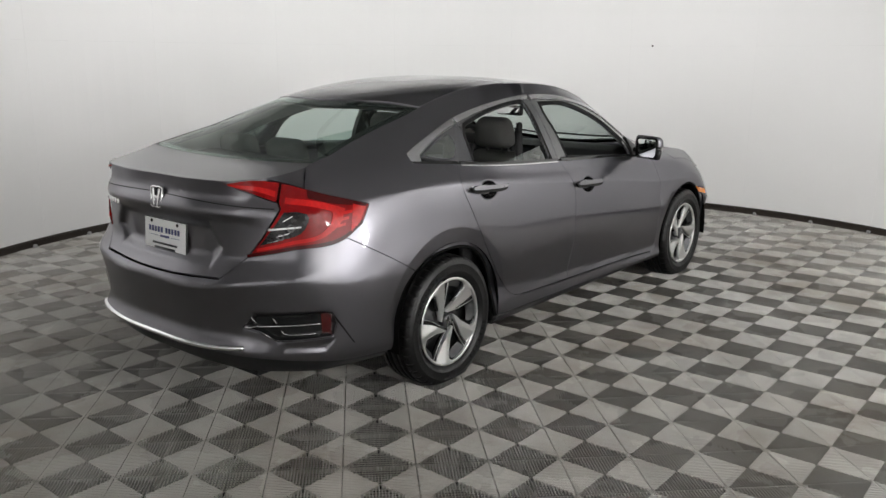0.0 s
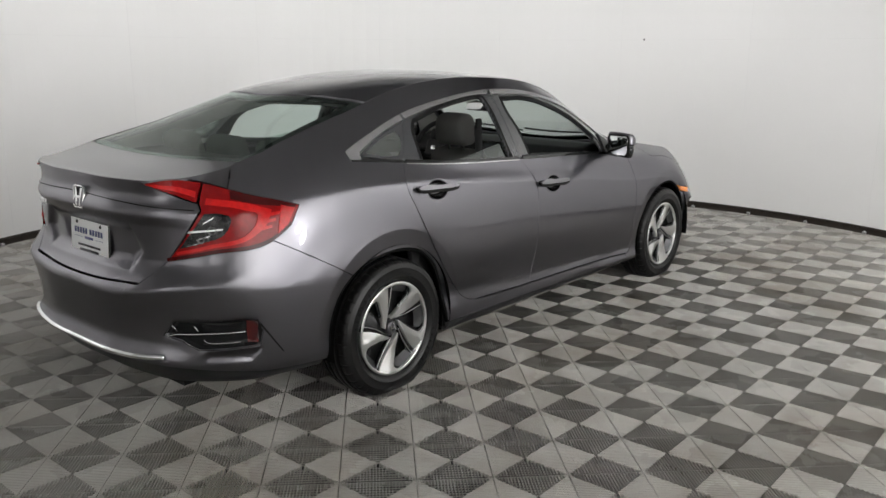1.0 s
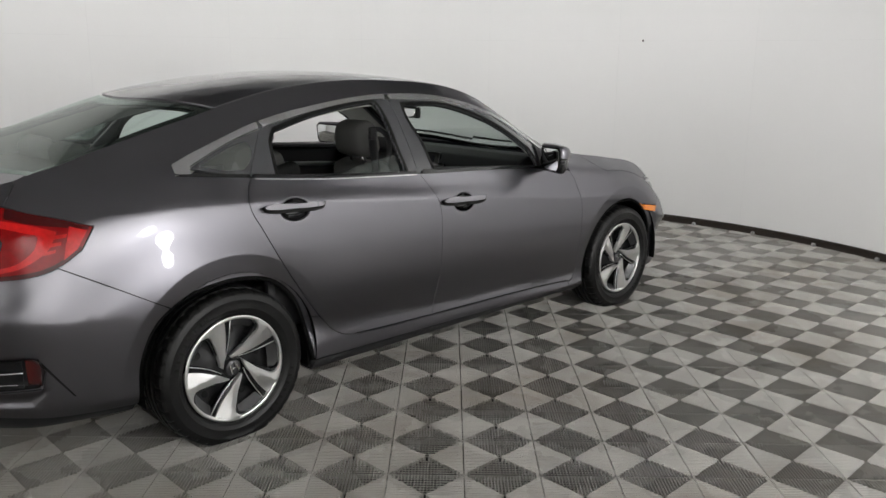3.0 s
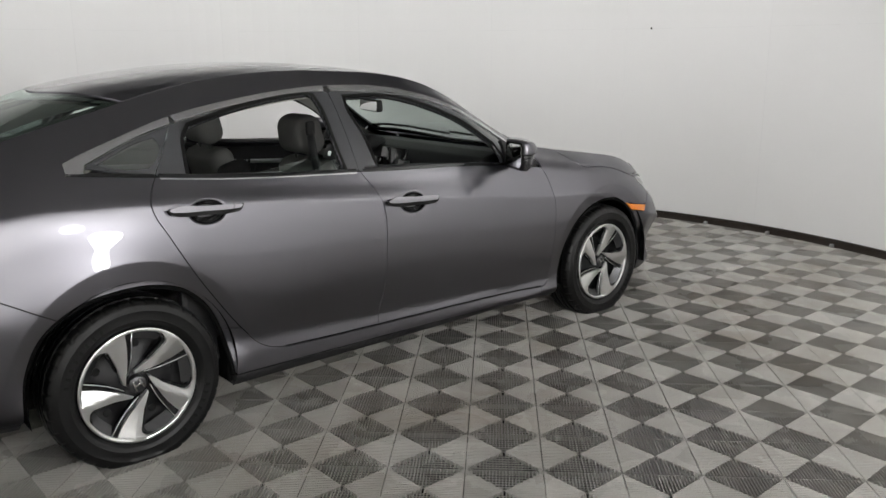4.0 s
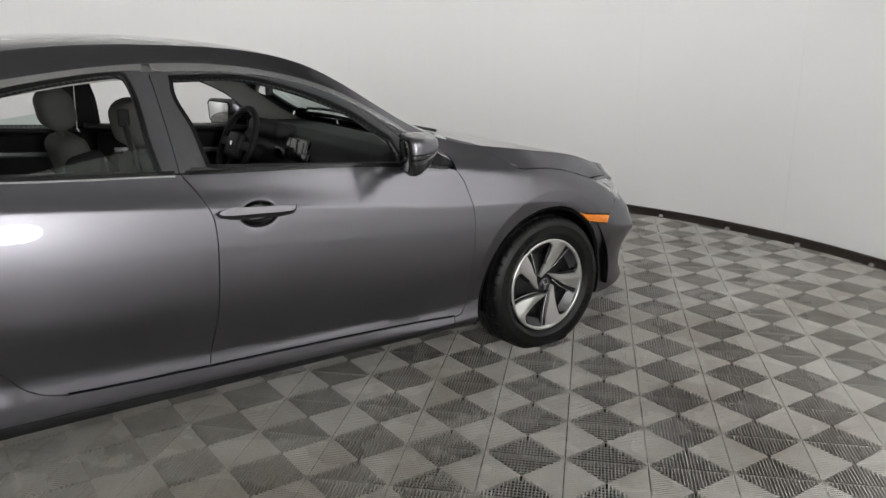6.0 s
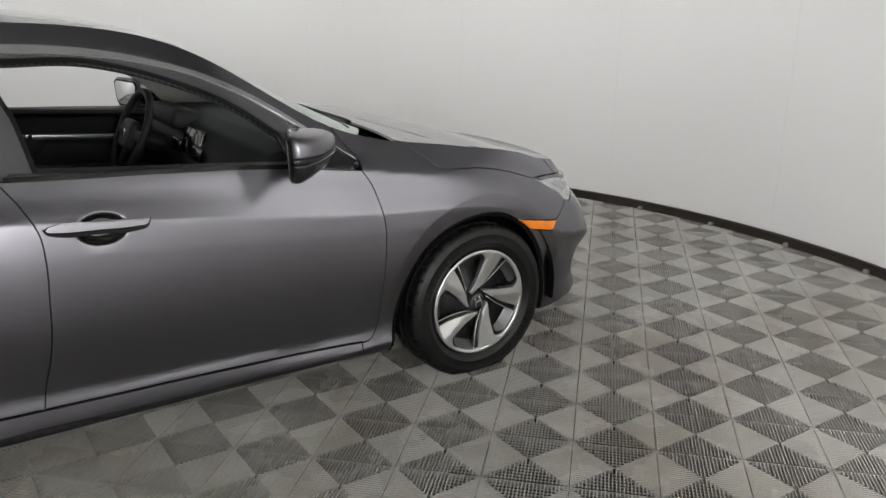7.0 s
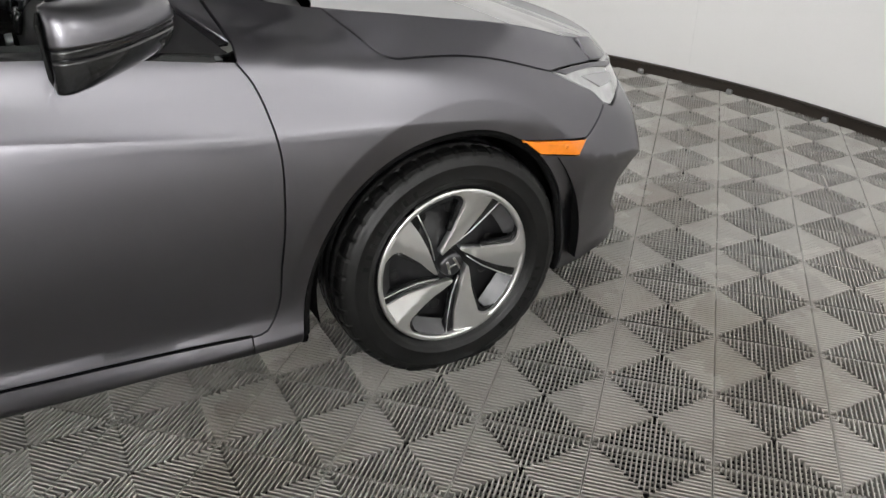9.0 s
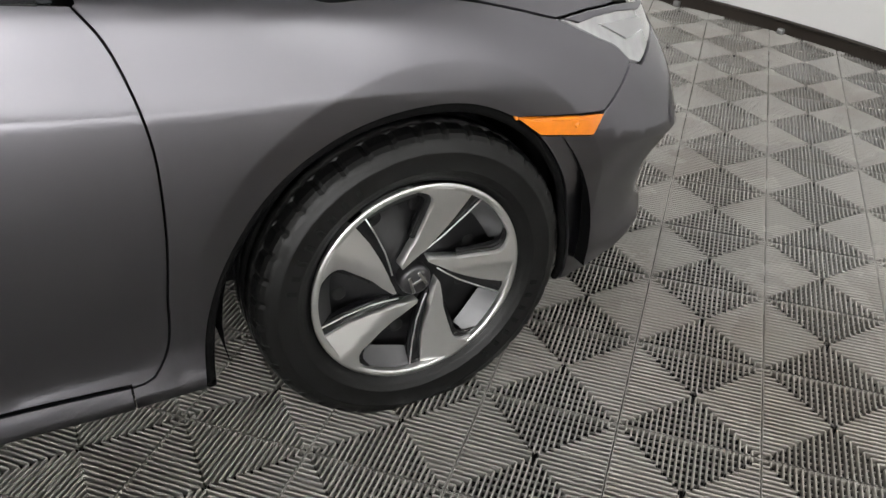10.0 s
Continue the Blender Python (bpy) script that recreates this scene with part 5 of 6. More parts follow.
def wheel_parts(w, spin):
    tyre_bm, soft_rows, seg = tyre_mesh()
    tyre = part("tyre", tyre_bm, TYRE, w, "black rubber tyre with fine tread")
    # tread blocks keep hard edges
    tyre.data.polygons.foreach_set("use_smooth", [soft_rows[f // seg] for f in range(len(tyre.data.polygons))])
    rim_ob = part("rim", lathe([(0.2165, 0.0865), (0.2190, 0.0885), (0.2180, 0.091), (0.2130, 0.0920), (0.2060, 0.0915), (0.2045, 0.088), (0.204, 0.070)], 96), SILVER, w, "thin bright rim edge")
    part("barrel", lathe([(0.2045, 0.078), (0.200, 0.050), (0.196, -0.07), (0.208, -0.085)], 64), RIM_DARK, w)
    disc = part("backing_disc", lathe([(0.204, 0.030), (0.165, 0.016), (0.13, 0.020), (0.10, 0.034), (0.06, 0.045), (0.02, 0.047), (0.0, 0.047)], 64), RIM_DARK, w, "dark grey wheel disc")
    for k in range(10):
        hole = lathe([(0.0, 0.002), (0.013, 0.002), (0.016, 0.0), (0.016, -0.004)], 16)
        a = radians(36 * k + 9)
        part("vent_hole", hole, DARK, disc, at=pose(0.0190, 0.142 * math.cos(a), 0.142 * math.sin(a)))
    for k in range(5):
        turn = pose(0, 0, 0, 72 * k + spin, 0, 0) @ Matrix.Diagonal((1, 1.015, 1.015, 1))
        p, f, n = dished(BLADE, 0.078, 0.026, cover_depth, 0.10)
        raw("spoke_blade", p, f, SILVER, w, "machined silver turbine spoke" if k == 0 else "", True, n, at=turn)
        p, f, n = dished(FIN, 0.060, 0.020, cover_depth)
        fin = raw("dark_fin", p, f, BLACK_GLOSS, w, "", True, n, at=turn)
        rib = [(0.064 + float(cover_depth(np.array([r]))[0]), r * math.cos(radians(a)), r * math.sin(radians(a))) for r, a in [(0.050, 28), (0.066, 12), (0.100, -0.4), (0.150, -5.4), (0.203, -7)]]
        part("bright_rib", tube(rib, 0.0017, 6), SILVER, fin)
        p, f, n = dished(LEDGE, 0.066, 0.018, cover_depth)
        raw("dark_ledge", p, f, BLACK_GLOSS, w, "", True, n, at=turn)
        p, f, n = dished(SLOPE, 0.048, 0.010, lambda r: 0.85 * (r - 0.165))
        raw("sloped_web", p, f, WEB, w, "", True, n, at=turn)
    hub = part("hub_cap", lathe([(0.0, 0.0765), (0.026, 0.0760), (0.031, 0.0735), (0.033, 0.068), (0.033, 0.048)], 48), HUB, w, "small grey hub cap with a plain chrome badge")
    badge = bmesh.new()
    for sgn in (-1, 1):
        box_bm(0.004, 0.0055, 0.032, 0.001, at=pose(0.0785, sgn * 0.0105, 0, sgn * 8, 0, 0), bm=badge)
    box_bm(0.004, 0.018, 0.005, 0.001, at=pose(0.0785, 0, 0), bm=badge)
    part("badge", badge, CHROME, hub, at=pose(0, 0, 0, 22, 0, 0) @ Matrix.Diagonal((1, 1.25, 1.25, 1)))
    # raised lettering on the sidewall, as plain blocks
    for start, count, size in ((48, 8, 0.018), (232, 7, 0.018)):
        for k in range(count):
            a = start + (7.0 * (count / 2 - k))
            b = box_bm(0.0016, 0.010, size, 0.0006)
            part("sidewall_block", b, RUBBER, tyre, at=pose(0, 0, 0, a, 0, 0) @ pose(0.1026, 0.0, 0.262))
    return w


for x, y, left, spin in ((0.776, -WHEEL_Y, False, 27), (0.776, WHEEL_Y, False, 56), (-0.776, -WHEEL_Y, True, 10), (-0.776, WHEEL_Y, True, 40)):
    wheel_parts(wheel(x, y, left), spin)

# ==== cabin ====


def cushion(sx, sy, sz, bevel, at, parent, name, material, label="", puff=0.0, taper=0.0):
    bm = bmesh.new()
    bmesh.ops.create_cube(bm, size=1, matrix=Matrix.Diagonal((sx, sy, sz, 1)))
    bmesh.ops.bevel(bm, geom=bm.edges[:], offset=bevel, segments=4, profile=0.5, affect="EDGES")
    if puff:
        bmesh.ops.subdivide_edges(bm, edges=[e for e in bm.edges if e.calc_length() > 0.12], cuts=3, use_grid_fill=True)
        for v in bm.verts:
            u, t = v.co.x / sx * 2, v.co.z / sz * 2
            v.co.y += math.copysign(puff, v.co.y) * max(0, 1 - u * u) * max(0, 1 - t * t)
    if taper:
        for v in bm.verts:
            v.co.x *= 1 - taper * (v.co.z / sz + 0.5)
    return part(name, bm, material, parent, label, at=at)


def front_seat(x, y):
    s = new("front_seat")
    s.parent, s.empty_display_size = car, 0.05
    s.matrix_basis = pose(x, y, -0.078)
    tagged(s, "grey cloth front seat with separate headrest")
    cushion(0.50, 0.52, 0.16, 0.05, pose(0, 0.28, 0.47, 8, 0, 0), s, "seat_cushion", FABRIC)
    back = pose(0, -0.02, 0.78, 0, 0, 0) @ pose(0, 0, 0, 18, 0, 0)
    cushion(0.36, 0.13, 0.60, 0.05, back, s, "backrest", FABRIC, "grey cloth backrest", 0.015)
    for sg in (-1, 1):
        cushion(0.10, 0.17, 0.52, 0.045, back @ pose(sg * 0.20, 0.015, -0.03, 0, 0, -sg * 14), s, "side_bolster", FABRIC_DARK)
    for sg in (-1, 1):
        part("headrest_post", tube([(sg * 0.055, 0, 0.27), (sg * 0.055, 0, 0.40)], 0.006), STEEL, s, at=back)
    cushion(0.275, 0.125, 0.180, 0.055, back @ pose(0, 0.025, 0.415, -8, 0, 0), s, "headrest", FABRIC, "grey cloth headrest", 0.012, 0.22)
    return s


front_seat(0.365, -0.20)
front_seat(-0.365, -0.34)

bench = new("rear_seat")
bench.parent, bench.empty_display_size = car, 0.05
bench.matrix_basis = pose(0, -1.38, -0.01)
tagged(bench, "grey cloth rear bench with three headrests")
cushion(1.24, 0.50, 0.16, 0.05, pose(0, 0.25, 0.45, 8, 0, 0), bench, "seat_cushion", FABRIC)
for x, w in ((-0.40, 0.44), (0.0, 0.34), (0.40, 0.44)):
    cushion(w, 0.14, 0.56, 0.05, pose(x, -0.10, 0.75, 24, 0, 0), bench, "backrest", FABRIC, puff=0.012)
for x in (-0.39, -0.01, 0.38):
    cushion(0.25, 0.10, 0.155, 0.045, pose(x, -0.21, 1.07, 16, 0, 0), bench, "headrest", FABRIC, puff=0.01)
shelf = box_bm(1.10, 0.36, 0.03, 0.008)
part("parcel_shelf", shelf, TRIM, car, "dark parcel shelf", at=pose(0, -1.80, 1.035))
pan2 = box_bm(1.45, 2.2, 0.04, 0.01)
part("carpet", pan2, FABRIC_DARK, car, at=pose(0, -0.15, 0.30))
cons = box_bm(0.22, 1.0, 0.30, 0.04, 3)
part("centre_console", cons, TRIM, car, at=pose(0, 0.12, 0.46))

# dashboard: a swept profile across the cabin
dash_prof = [(0.55, 0.60), (0.50, 0.70), (0.47, 0.80), (0.50, 0.885), (0.56, 0.940), (0.66, 0.962), (0.84, 0.950), (0.97, 0.925), (0.97, 0.60)]
part("dashboard", prism(dash_prof, 1.36, "x", 0.012), TRIM, car, "dark soft-touch dashboard")
cluster = box_bm(0.36, 0.13, 0.09, 0.035, 3)
part("instrument_hood", cluster, TRIM, car, at=pose(-0.37, 0.55, 0.945, -12, 0, 0))
screen = box_bm(0.22, 0.02, 0.135, 0.006)
scr = part("display_unit", screen, BLACK_GLOSS, car, "gloss black centre display", at=pose(0.0, 0.505, 0.875, -16, 0, 0))
part("screen_pane", box_bm(0.155, 0.004, 0.09, 0.001), SCREEN, scr, at=pose(0.0, -0.012, 0.005))
for x in (-0.075, 0.075):
    part("climate_knob", lathe([(0.0, 0.02), (0.018, 0.02), (0.021, 0.014), (0.022, 0.0)], 24), SATIN, car, at=pose(x, 0.462, 0.765, 0, 0, -90))
for x in (-0.60, 0.60, -0.13, 0.13):
    v = part("air_vent", box_bm(0.10, 0.02, 0.055, 0.008), BLACK_GLOSS, car, at=pose(x, 0.478, 0.86, -14, 0, 0))
wheel_hub = new("steering_wheel")
wheel_hub.parent, wheel_hub.empty_display_size = car, 0.05
wheel_hub.matrix_basis = pose(-0.37, 0.355, 0.885, 0, 0, 0) @ pose(0, 0, 0, 66, 0, 0)
tagged(wheel_hub, "black three-spoke steering wheel")
tor = bmesh.new()
nr, ns = 48, 12
grid = [[tor.verts.new(((0.185 + 0.0165 * math.cos(2 * math.pi * j / ns)) * math.cos(2 * math.pi * k / nr), (0.185 + 0.0165 * math.cos(2 * math.pi * j / ns)) * math.sin(2 * math.pi * k / nr), 0.0165 * math.sin(2 * math.pi * j / ns))) for j in range(ns)] for k in range(nr)]
for k in range(nr):
    for j in range(ns):
        tor.faces.new((grid[k][j], grid[(k + 1) % nr][j], grid[(k + 1) % nr][(j + 1) % ns], grid[k][(j + 1) % ns]))
bmesh.ops.recalc_face_normals(tor, faces=tor.faces[:])
part("wheel_rim", tor, TRIM, wheel_hub)
part("airbag_cover", box_bm(0.15, 0.13, 0.05, 0.025, 4), TRIM, wheel_hub, at=pose(0, -0.01, 0.005))
for a in (0, 180, -90):
    part("spoke", box_bm(0.13, 0.045, 0.02, 0.008), TRIM, wheel_hub, at=pose(0, 0, 0, 0, 0, a) @ pose(0.115, -0.0, 0))
part("badge", box_bm(0.034, 0.030, 0.004, 0.002), CHROME, wheel_hub, at=pose(0, -0.01, 0.032))
part("steering_column", tube([(0, 0, -0.02), (0, 0, -0.22)], 0.04, 16), TRIM, wheel_hub)
inner_mirror = new("interior_mirror")
inner_mirror.parent, inner_mirror.empty_display_size = car, 0.05
inner_mirror.matrix_basis = pose(0.0, 0.36, 1.185)
part("mirror_housing", box_bm(0.235, 0.035, 0.065, 0.016, 3), BLACK_PLASTIC, inner_mirror, at=pose(0, 0, 0, 0, 0, -12))
part("mirror_pane", box_bm(0.22, 0.003, 0.052, 0.001), MIRROR, inner_mirror, at=pose(0, 0, 0, 0, 0, -12) @ pose(0, -0.018, 0))
part("mirror_stalk", tube([(0, 0.01, 0.02), (0, 0.06, 0.075)], 0.008), BLACK_PLASTIC, inner_mirror)
for name, sx, sy, wide_, tall, ink, text in (("windscreen_sticker", -0.60, 0.83, 0.075, 0.05, INK_DARK, "small dark sticker inside the windscreen"), ("blue_sticker", -0.50, 0.49, 0.09, 0.06, INK_BLUE, "small blue sticker at the windscreen's upper edge")):
    spot = np.array([[sx, sy], [sx, sy + 0.05], [sx + 0.05, sy]])
    a, b, c = [Vector(p) for p in hood(spot)]
    n = (c - a).cross(b - a).normalized() * -1
    n = n if n.z > 0 else -n
    across_, up_ = (c - a).normalized(), None
    up_ = n.cross(across_).normalized()
    m = Matrix((across_, up_, n)).transposed().to_4x4()
    m.translation = a - n * 0.010
    part(name, box_bm(wide_, tall, 0.001), ink, windscreen, text, at=m)

# black splash panels that close the wheel housings towards the sills
for sg in (-1, 1):
    for y, z in ((0.935, 0.262), (-0.990, 0.290)):
        part("splash_panel", box_bm(0.29, 0.018, 0.17, 0.006, 2), FELT, car, at=pose(sg * 0.705, y, z))

# wedge of rear door glass left standing, seat belts
for left in (False, True):
    wedge = join(line([(-1.06, 1.005), (-1.06, 1.022), (-0.84, 1.012), (-0.375, 1.072), (-0.365, 0.96), (-1.06, 1.005)]))
    skin_part("window_glass", sheet(wedge, skin, 0.03, gap=0, lip=0.0, offset=-0.022), GLASS_CLEAR, [o for o in car.children if o.name.startswith("rear_door") and (o.data.vertices[0].co.x < 0) == left][0], "lowered window glass, its top edge showing", left)
    trim = join(line([(0.05, 1.278), (0.25, 1.222), (0.42, 1.138), (0.55, 1.040), (0.60, 0.985), (0.62, 0.925), (0.815, 0.925)]), cut(STRIP_TOP, 0.81, 0.05) + (0, -0.008))
    skin_part("pillar_trim", sheet(trim, skin, 0.03, gap=0, lip=0.0, offset=-0.034), LINER, car, "pale grey trim inside the windscreen pillar", left)
    sg = -1 if left else 1
    part("seat_belt", tube([(sg * 0.60, -0.42, 1.14), (sg * 0.585, -0.38, 0.95), (sg * 0.575, -0.36, 0.55)], 0.022, 6, 0.15), BLACK_PLASTIC, car)
    part("belt_anchor", box_bm(0.02, 0.04, 0.06, 0.008), DARK, car, at=pose(sg * 0.605, -0.42, 1.15))

# door mirrors
# plan of the housing: u from the car outwards, v forwards
MIRROR_PLAN = [(0.0, -0.4), (0.06, -0.9), (0.3, -1.0), (0.6, -1.0), (0.9, -0.9), (0.97, -0.3), (1.0, 0.08), (0.985, 0.20), (0.95, 0.31), (0.88, 0.44), (0.76, 0.58), (0.60, 0.72), (0.42, 0.84), (0.24, 0.93), (0.08, 0.99), (0.0, 0.97), (-0.02, 0.7), (-0.02, 0.3)]
for left in (False, True):
    sg = -1 if left else 1
    m = new("side_mirror")
    m.parent, m.empty_display_size = car, 0.05
    m.matrix_basis = pose(sg * (0.965 if left else 0.950), 0.548 if left else 0.572, 0.986)
    tagged(m, "two-tone grey and black door mirror")

    def shell(z_lo, z_hi, grow=0.0, nv=10):
        """A slice of the housing: flat towards the rear, drawn out to the front at its inner end."""
        bm = bmesh.new()
        rows = []
        for j in range(nv + 1):
            z = z_lo + (z_hi - z_lo) * j / nv
            t = z / 0.072 if z > 0 else z / 0.072
            round_ = math.sqrt(max(0.02, 1 - abs(t) ** 3.4)) if z > 0 else math.sqrt(1 - 0.78 * abs(t) ** 3.2)
            row = []
            for u, v_ in MIRROR_PLAN:
                x_in = (u - 0.45) * (0.80 + 0.20 * round_) + 0.45
                front = max(0.0, v_) * (round_ if z > 0 else round_ * (1 - 0.25 * u))
                row.append(bm.verts.new((sg * (-0.110 + 0.202 * x_in * (1 + grow)), -0.004 - 0.068 * u + (0.165 + 0.02 * u) * front + min(0.0, v_) * 0.02 - grow * 0.02, z)))
            rows.append(row)
        n = len(MIRROR_PLAN)
        for a, b in zip(rows, rows[1:]):
            for k in range(n):
                bm.faces.new((a[k], a[(k + 1) % n], b[(k + 1) % n], b[k]))
        bm.faces.new(rows[0][::-1]), bm.faces.new(rows[-1])
        bmesh.ops.recalc_face_normals(bm, faces=bm.faces[:])
        return bm

    part("mirror_cap", shell(0.006, 0.0715), PAINT, m, "body-coloured upper cap")
    part("mirror_band", shell(-0.012, 0.005, -0.02, 3), BLACK_GLOSS, m)
    part("mirror_base", shell(-0.070, -0.013), BLACK_GLOSS, m, "black lower housing")
    pane = prism([(-0.092, 0.034), (-0.080, 0.050), (0.060, 0.054), (0.074, 0.040), (0.068, -0.040), (0.050, -0.060), (-0.054, -0.060), (-0.080, -0.046)], 0.004, "y", 0.001)
    if left:
        bmesh.ops.scale(pane, vec=(-1, 1, 1), verts=pane.verts[:])
        bmesh.ops.reverse_faces(pane, faces=pane.faces[:])
    bezel = pane.copy()
    bmesh.ops.scale(bezel, vec=(1.12, 1.5, 1.13), verts=bezel.verts[:])
    tilt = pose(sg * 0.002, -0.0610, 0.002, 0, 0, -sg * 20.5) @ pose(0, 0, 0, 2, 0, 0)
    part("mirror_bezel", bezel, RUBBER, m, at=tilt)
    part("mirror_pane", pane, MIRROR, m, at=tilt @ pose(0, -0.003, 0))
    arm = box_bm(0.10, 0.06, 0.030, 0.010, 3)
    part("mirror_arm", arm, RUBBER, m, at=pose(-sg * 0.095, 0.050, -0.035, 0, sg * 14, 0))
    sail = join(line([(0.592, 0.926), (0.640, 1.035), (0.735, 0.985), (0.838, 0.892), (0.592, 0.926)]))
    skin_part("mirror_sail", sheet(sail, skin, 0.02, gap=0.002, lip=0.015, offset=0.004), SAIL, [o for o in car.children if o.name.startswith("front_door") and (o.data.vertices[0].co.x < 0) == left][0], left=left)

# ==== plate, badges, aerial details at the rear ====
plate = new("plate_holder")
plate.parent, plate.empty_display_size = car, 0.05
plate.matrix_basis = pose(0.005, -2.313, 0.744, -4, 0, 0)
tagged(plate, "white dealer card in a black plate frame")
part("plate_frame", box_bm(0.330, 0.014, 0.178, 0.006, 3), BLACK_GLOSS, plate, at=pose(0, 0, 0))
part("card", box_bm(0.314, 0.004, 0.146, 0.001), WHITE_CARD, plate, "white printed card", at=pose(0, -0.0075, 0.009))
x = -0.126
for k in range(10):
    w = 0.020
    if k == 5:
        x += 0.014
    part("print_bar", box_bm(w - 0.004, 0.001, 0.024, 0.0), INK_BLUE, plate, at=pose(x + w / 2, -0.0102, 0.036))
    x += w + 0.0032
part("print_line", box_bm(0.07, 0.001, 0.010, 0.0), INK_BLUE, plate, at=pose(0, -0.0102, 0.008))
for sx in (-0.085, 0.085):
    part("print_rule", box_bm(0.07, 0.001, 0.0015, 0.0), INK_BLUE, plate, at=pose(sx, -0.0102, 0.008))
part("print_line", box_bm(0.19, 0.001, 0.009, 0.0), INK_DARK, plate, at=pose(0, -0.0102, -0.026))
part("print_band", box_bm(0.16, 0.001, 0.018, 0.0), INK_DARK, plate, at=pose(0, -0.0102, -0.050))
for sx in (-0.1, 0.1):
    part("frame_screw", lathe([(0.0, 0.003), (0.007, 0.003), (0.008, 0.0)], 12), BLACK_PLASTIC, plate, at=pose(sx, -0.0105, 0.070, 0, 0, -90))

emblem = new("boot_badge")
emblem.parent, emblem.empty_display_size = car, 0.03
emblem.matrix_basis = pose(0.008, -2.346, 0.934, -6, 0, 0)
tagged(emblem, "chrome badge on the boot lid")
outer = [(-0.046, 0.046), (-0.030, 0.052), (0.030, 0.052), (0.046, 0.046), (0.040, -0.036), (0.030, -0.046), (-0.030, -0.046), (-0.040, -0.036)]
inner = [(a * 0.84, b * 0.84) for a, b in outer]
bm = bmesh.new()
va = [[bm.verts.new((a, y, b)) for a, b in o] for o, y in ((outer, 0.006), (outer, -0.004), ([(a * 0.95, b * 0.95) for a, b in outer], -0.008), (inner, -0.006), (inner, 0.004))]
for r0, r1 in zip(va, va[1:]):
    for k in range(8):
        bm.faces.new((r0[k], r0[(k + 1) % 8], r1[(k + 1) % 8], r1[k]))
bmesh.ops.recalc_face_normals(bm, faces=bm.faces[:])
part("badge_ring", bm, CHROME, emblem)
bm = prism([(a * 0.9, b * 0.9) for a, b in outer], 0.006, "y")
part("badge_back", bm, RIM_DARK, emblem, at=pose(0, 0.001, 0))
for sx in (-1, 1):
    part("badge_bar", box_bm(0.013, 0.008, 0.078, 0.003), CHROME, emblem, at=pose(sx * 0.018, -0.005, 0.002, 0, sx * 7, 0))
part("badge_bar", box_bm(0.030, 0.008, 0.014, 0.003), CHROME, emblem, at=pose(0, -0.005, 0.002))
for k in range(5):
    p = wide(np.array([[S_REAR - 0.36 - 0.036 * k, 0.875]]))[0]
    part("name_badge", box_bm(0.022, 0.004, 0.026, 0.0015), CHROME, lid, at=pose(p[0], p[1] - 0.003, p[2], 0, 0, -8))
# wipers
for x0, x1 in ((0.45, -0.1), (-0.15, -0.62)):
    pts = []
    for k in range(9):
        f = k / 8
        x = x0 + (x1 - x0) * f
        y = 1.10 - 0.18 * (x / 0.65) ** 2 - 0.02 - 0.05 * f
        pts.append(tuple(hood(np.array([[x, y]]))[0] + (0, 0, 0.012)))
    part("wiper", tube(pts, 0.007, 6), BLACK_PLASTIC, car, "black wiper blade")

# ==== ribbed floor tiles ====
TILE_L = 0.2 * math.sqrt(2)
TILE_X, TILE_Y = 0.1107, 0.0711  # a crossing of the seams
RIBS, CROSS_BARS = 24, 8


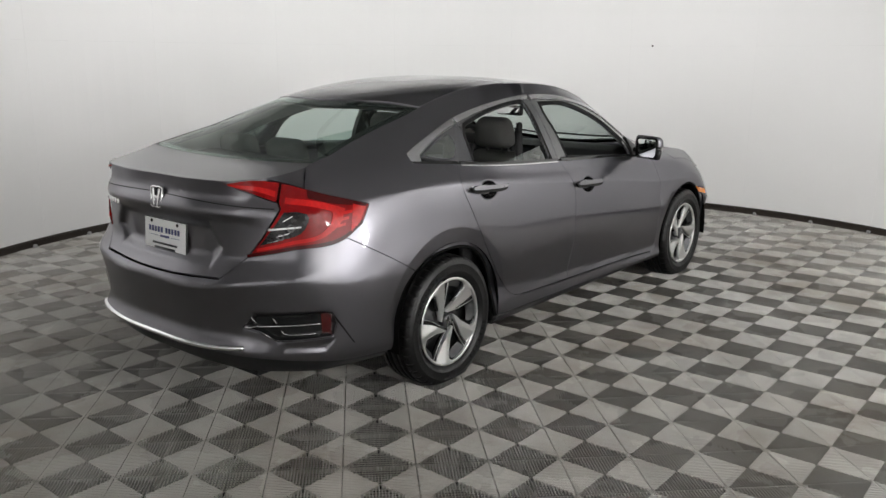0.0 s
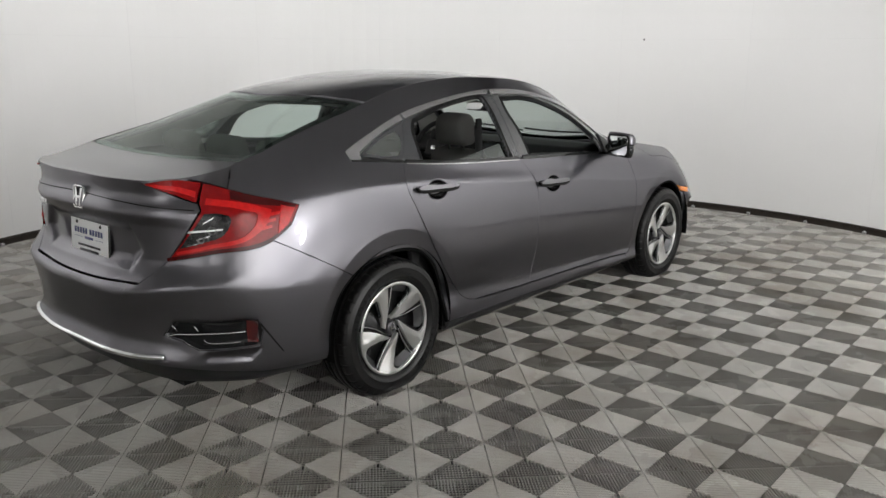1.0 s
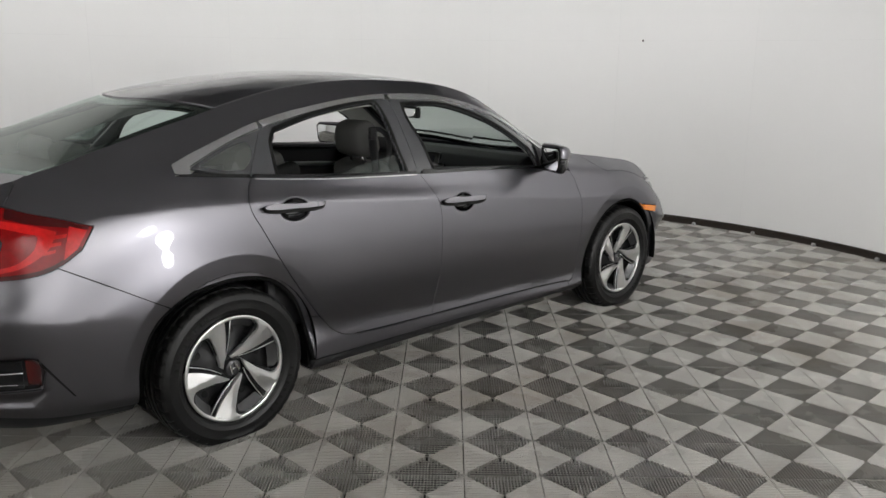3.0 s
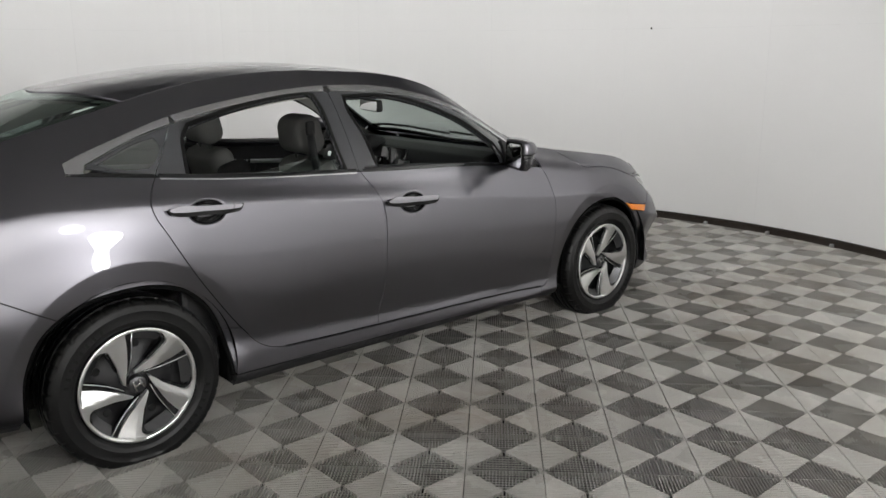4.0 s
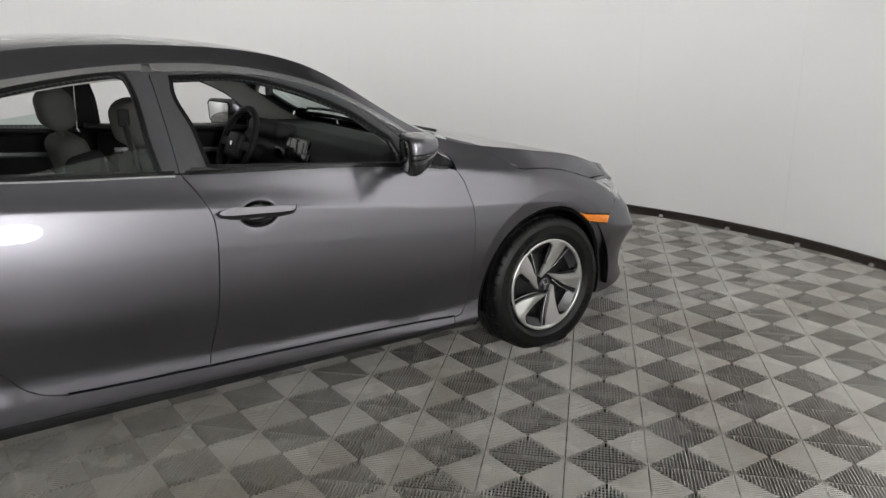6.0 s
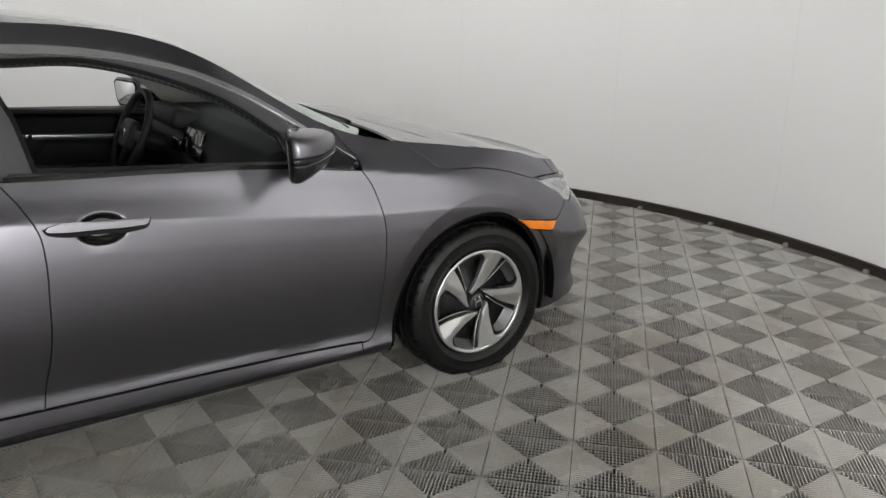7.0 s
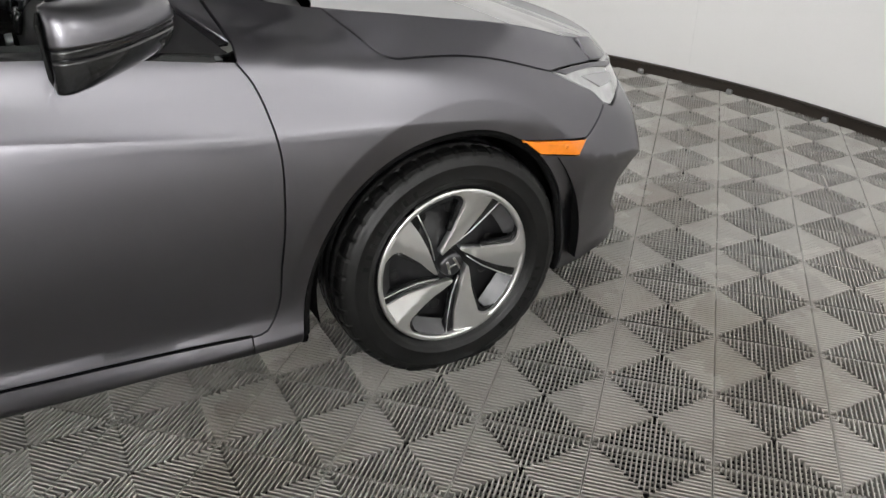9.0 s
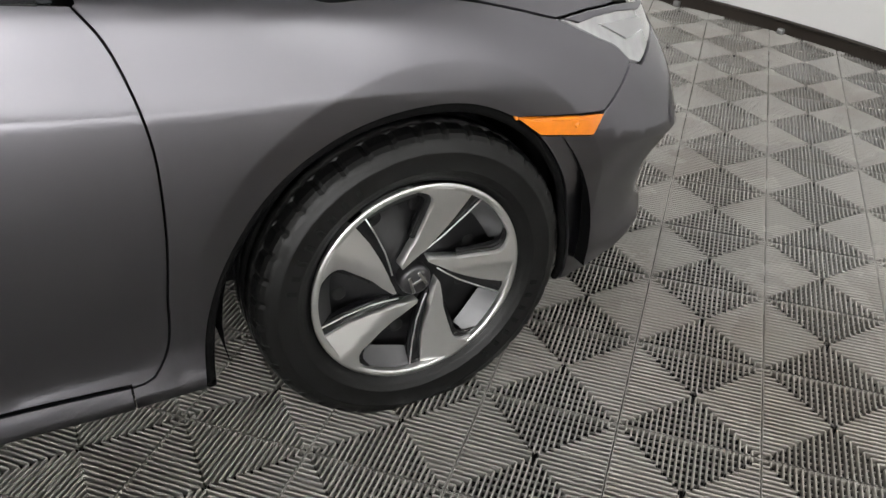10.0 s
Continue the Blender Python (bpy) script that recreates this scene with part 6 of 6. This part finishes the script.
def tile_geometry():
    """One tile: four fans of ribs that run out to its edges, low cross bars and a border. Local axes lie along the seams."""
    v, f = [], []
    half, pitch, deep = TILE_L / 2 - 0.0003, TILE_L / RIBS, -0.0165

    def bar(p0, p1, side, prof):
        """A bar from p0 to p1 (pairs) with a cross-section of (way across, height)."""
        base, n = len(v), len(prof)
        for p in (p0, p1):
            for d, z in prof:
                v.append((p[0] + side[0] * d, p[1] + side[1] * d, z))
        for k in range(n - 1):
            f.append((base + k, base + k + 1, base + n + k + 1, base + n + k))

    w = pitch * 0.36
    rib = [(-w / 2, deep), (-w / 2, -0.0030), (-w * 0.46, -0.0013), (-w * 0.30, -0.0004), (0.0, 0.0), (w * 0.30, -0.0004), (w * 0.46, -0.0013), (w / 2, -0.0030), (w / 2, deep)]
    cross_bar = [(-0.0017, deep), (-0.0017, -0.0118), (0.0017, -0.0118), (0.0017, deep)]
    border = [(-0.0011, deep), (-0.0011, -0.0048), (-0.0005, -0.0040), (0.0005, -0.0040), (0.0011, -0.0048), (0.0011, deep)]
    for out in ((1, 0), (0, 1), (-1, 0), (0, -1)):
        side = (-out[1], out[0])
        for k in range(RIBS):
            t = (k + 0.5) * pitch - TILE_L / 2
            a, b = abs(t) + 0.001, half - 0.0024
            if b - a > 0.002:
                bar((out[0] * a + side[0] * t, out[1] * a + side[1] * t), (out[0] * b + side[0] * t, out[1] * b + side[1] * t), side, rib)
        for k in range(1, CROSS_BARS):
            d = half * (k + 0.2) / CROSS_BARS
            bar((out[0] * d - side[0] * d, out[1] * d - side[1] * d), (out[0] * d + side[0] * d, out[1] * d + side[1] * d), out, cross_bar)
        d = half - 0.0017
        bar((out[0] * d - side[0] * half, out[1] * d - side[1] * half), (out[0] * d + side[0] * half, out[1] * d + side[1] * half), out, border)
    return np.array(v), f


tile_v, tile_f = tile_geometry()
tile_mesh = bpy.data.meshes.new("floor_tile")
tile_mesh.from_pydata([tuple(p) for p in tile_v], [], tile_f)
tile_mesh.materials.append(TILE)
tile_mesh.polygons.foreach_set("use_smooth", [True] * len(tile_mesh.polygons))
spots = []
for i in range(-40, 60):
    for j in range(-60, 40):
        if (i + j) % 2 == 0:
            x, y = TILE_X + 0.2 * i, TILE_Y + 0.2 * j
            if -4.2 < x < 4.6 and -4.4 < y < 4.3:
                spots.append((x, y))
spots = np.array(spots)
grow = np.array(wall_line(0.16))
spots = spots[inside(grow, spots)]
# the stretch beside the car's right flank comes nearest
order = np.argsort(np.hypot((spots[:, 0] - 1.7) / 1.0, (spots[:, 1] - 0.6) / 1.5))
turn = Matrix.Rotation(radians(45), 4, "Z")
for k in order[:300]:
    tile = new("tile", tile_mesh)
    tile.parent = floor
    tile.matrix_basis = Matrix.Translation((spots[k, 0], spots[k, 1], 0)) @ turn
rest = spots[order[300:]]
c = math.sqrt(0.5)
rot = np.stack([(tile_v[:, 0] - tile_v[:, 1]) * c, (tile_v[:, 0] + tile_v[:, 1]) * c, tile_v[:, 2]], 1)
allv = (rot[None] + np.concatenate([rest, np.zeros((len(rest), 1))], 1)[:, None]).reshape(-1, 3)
quad = np.array(tile_f)
allf = (quad[None] + (np.arange(len(rest)) * len(rot))[:, None, None]).reshape(-1, 4)
far = bpy.data.meshes.new("floor_tiles_far")
far.vertices.add(len(allv))
far.vertices.foreach_set("co", allv.astype(np.float32).ravel())
far.loops.add(allf.size)
far.loops.foreach_set("vertex_index", allf.astype(np.int32).ravel())
far.polygons.add(len(allf))
far.polygons.foreach_set("loop_start", np.arange(0, allf.size, 4, dtype=np.int32))
far.update(calc_edges=True)
far.validate()
far.polygons.foreach_set("use_smooth", [True] * len(far.polygons))
far.materials.append(TILE)
far_ob = new("floor_tiles_far", far)
far_ob.parent = floor
tagged(far_ob, "more of the same grey ribbed floor tiles", kind="stuff")
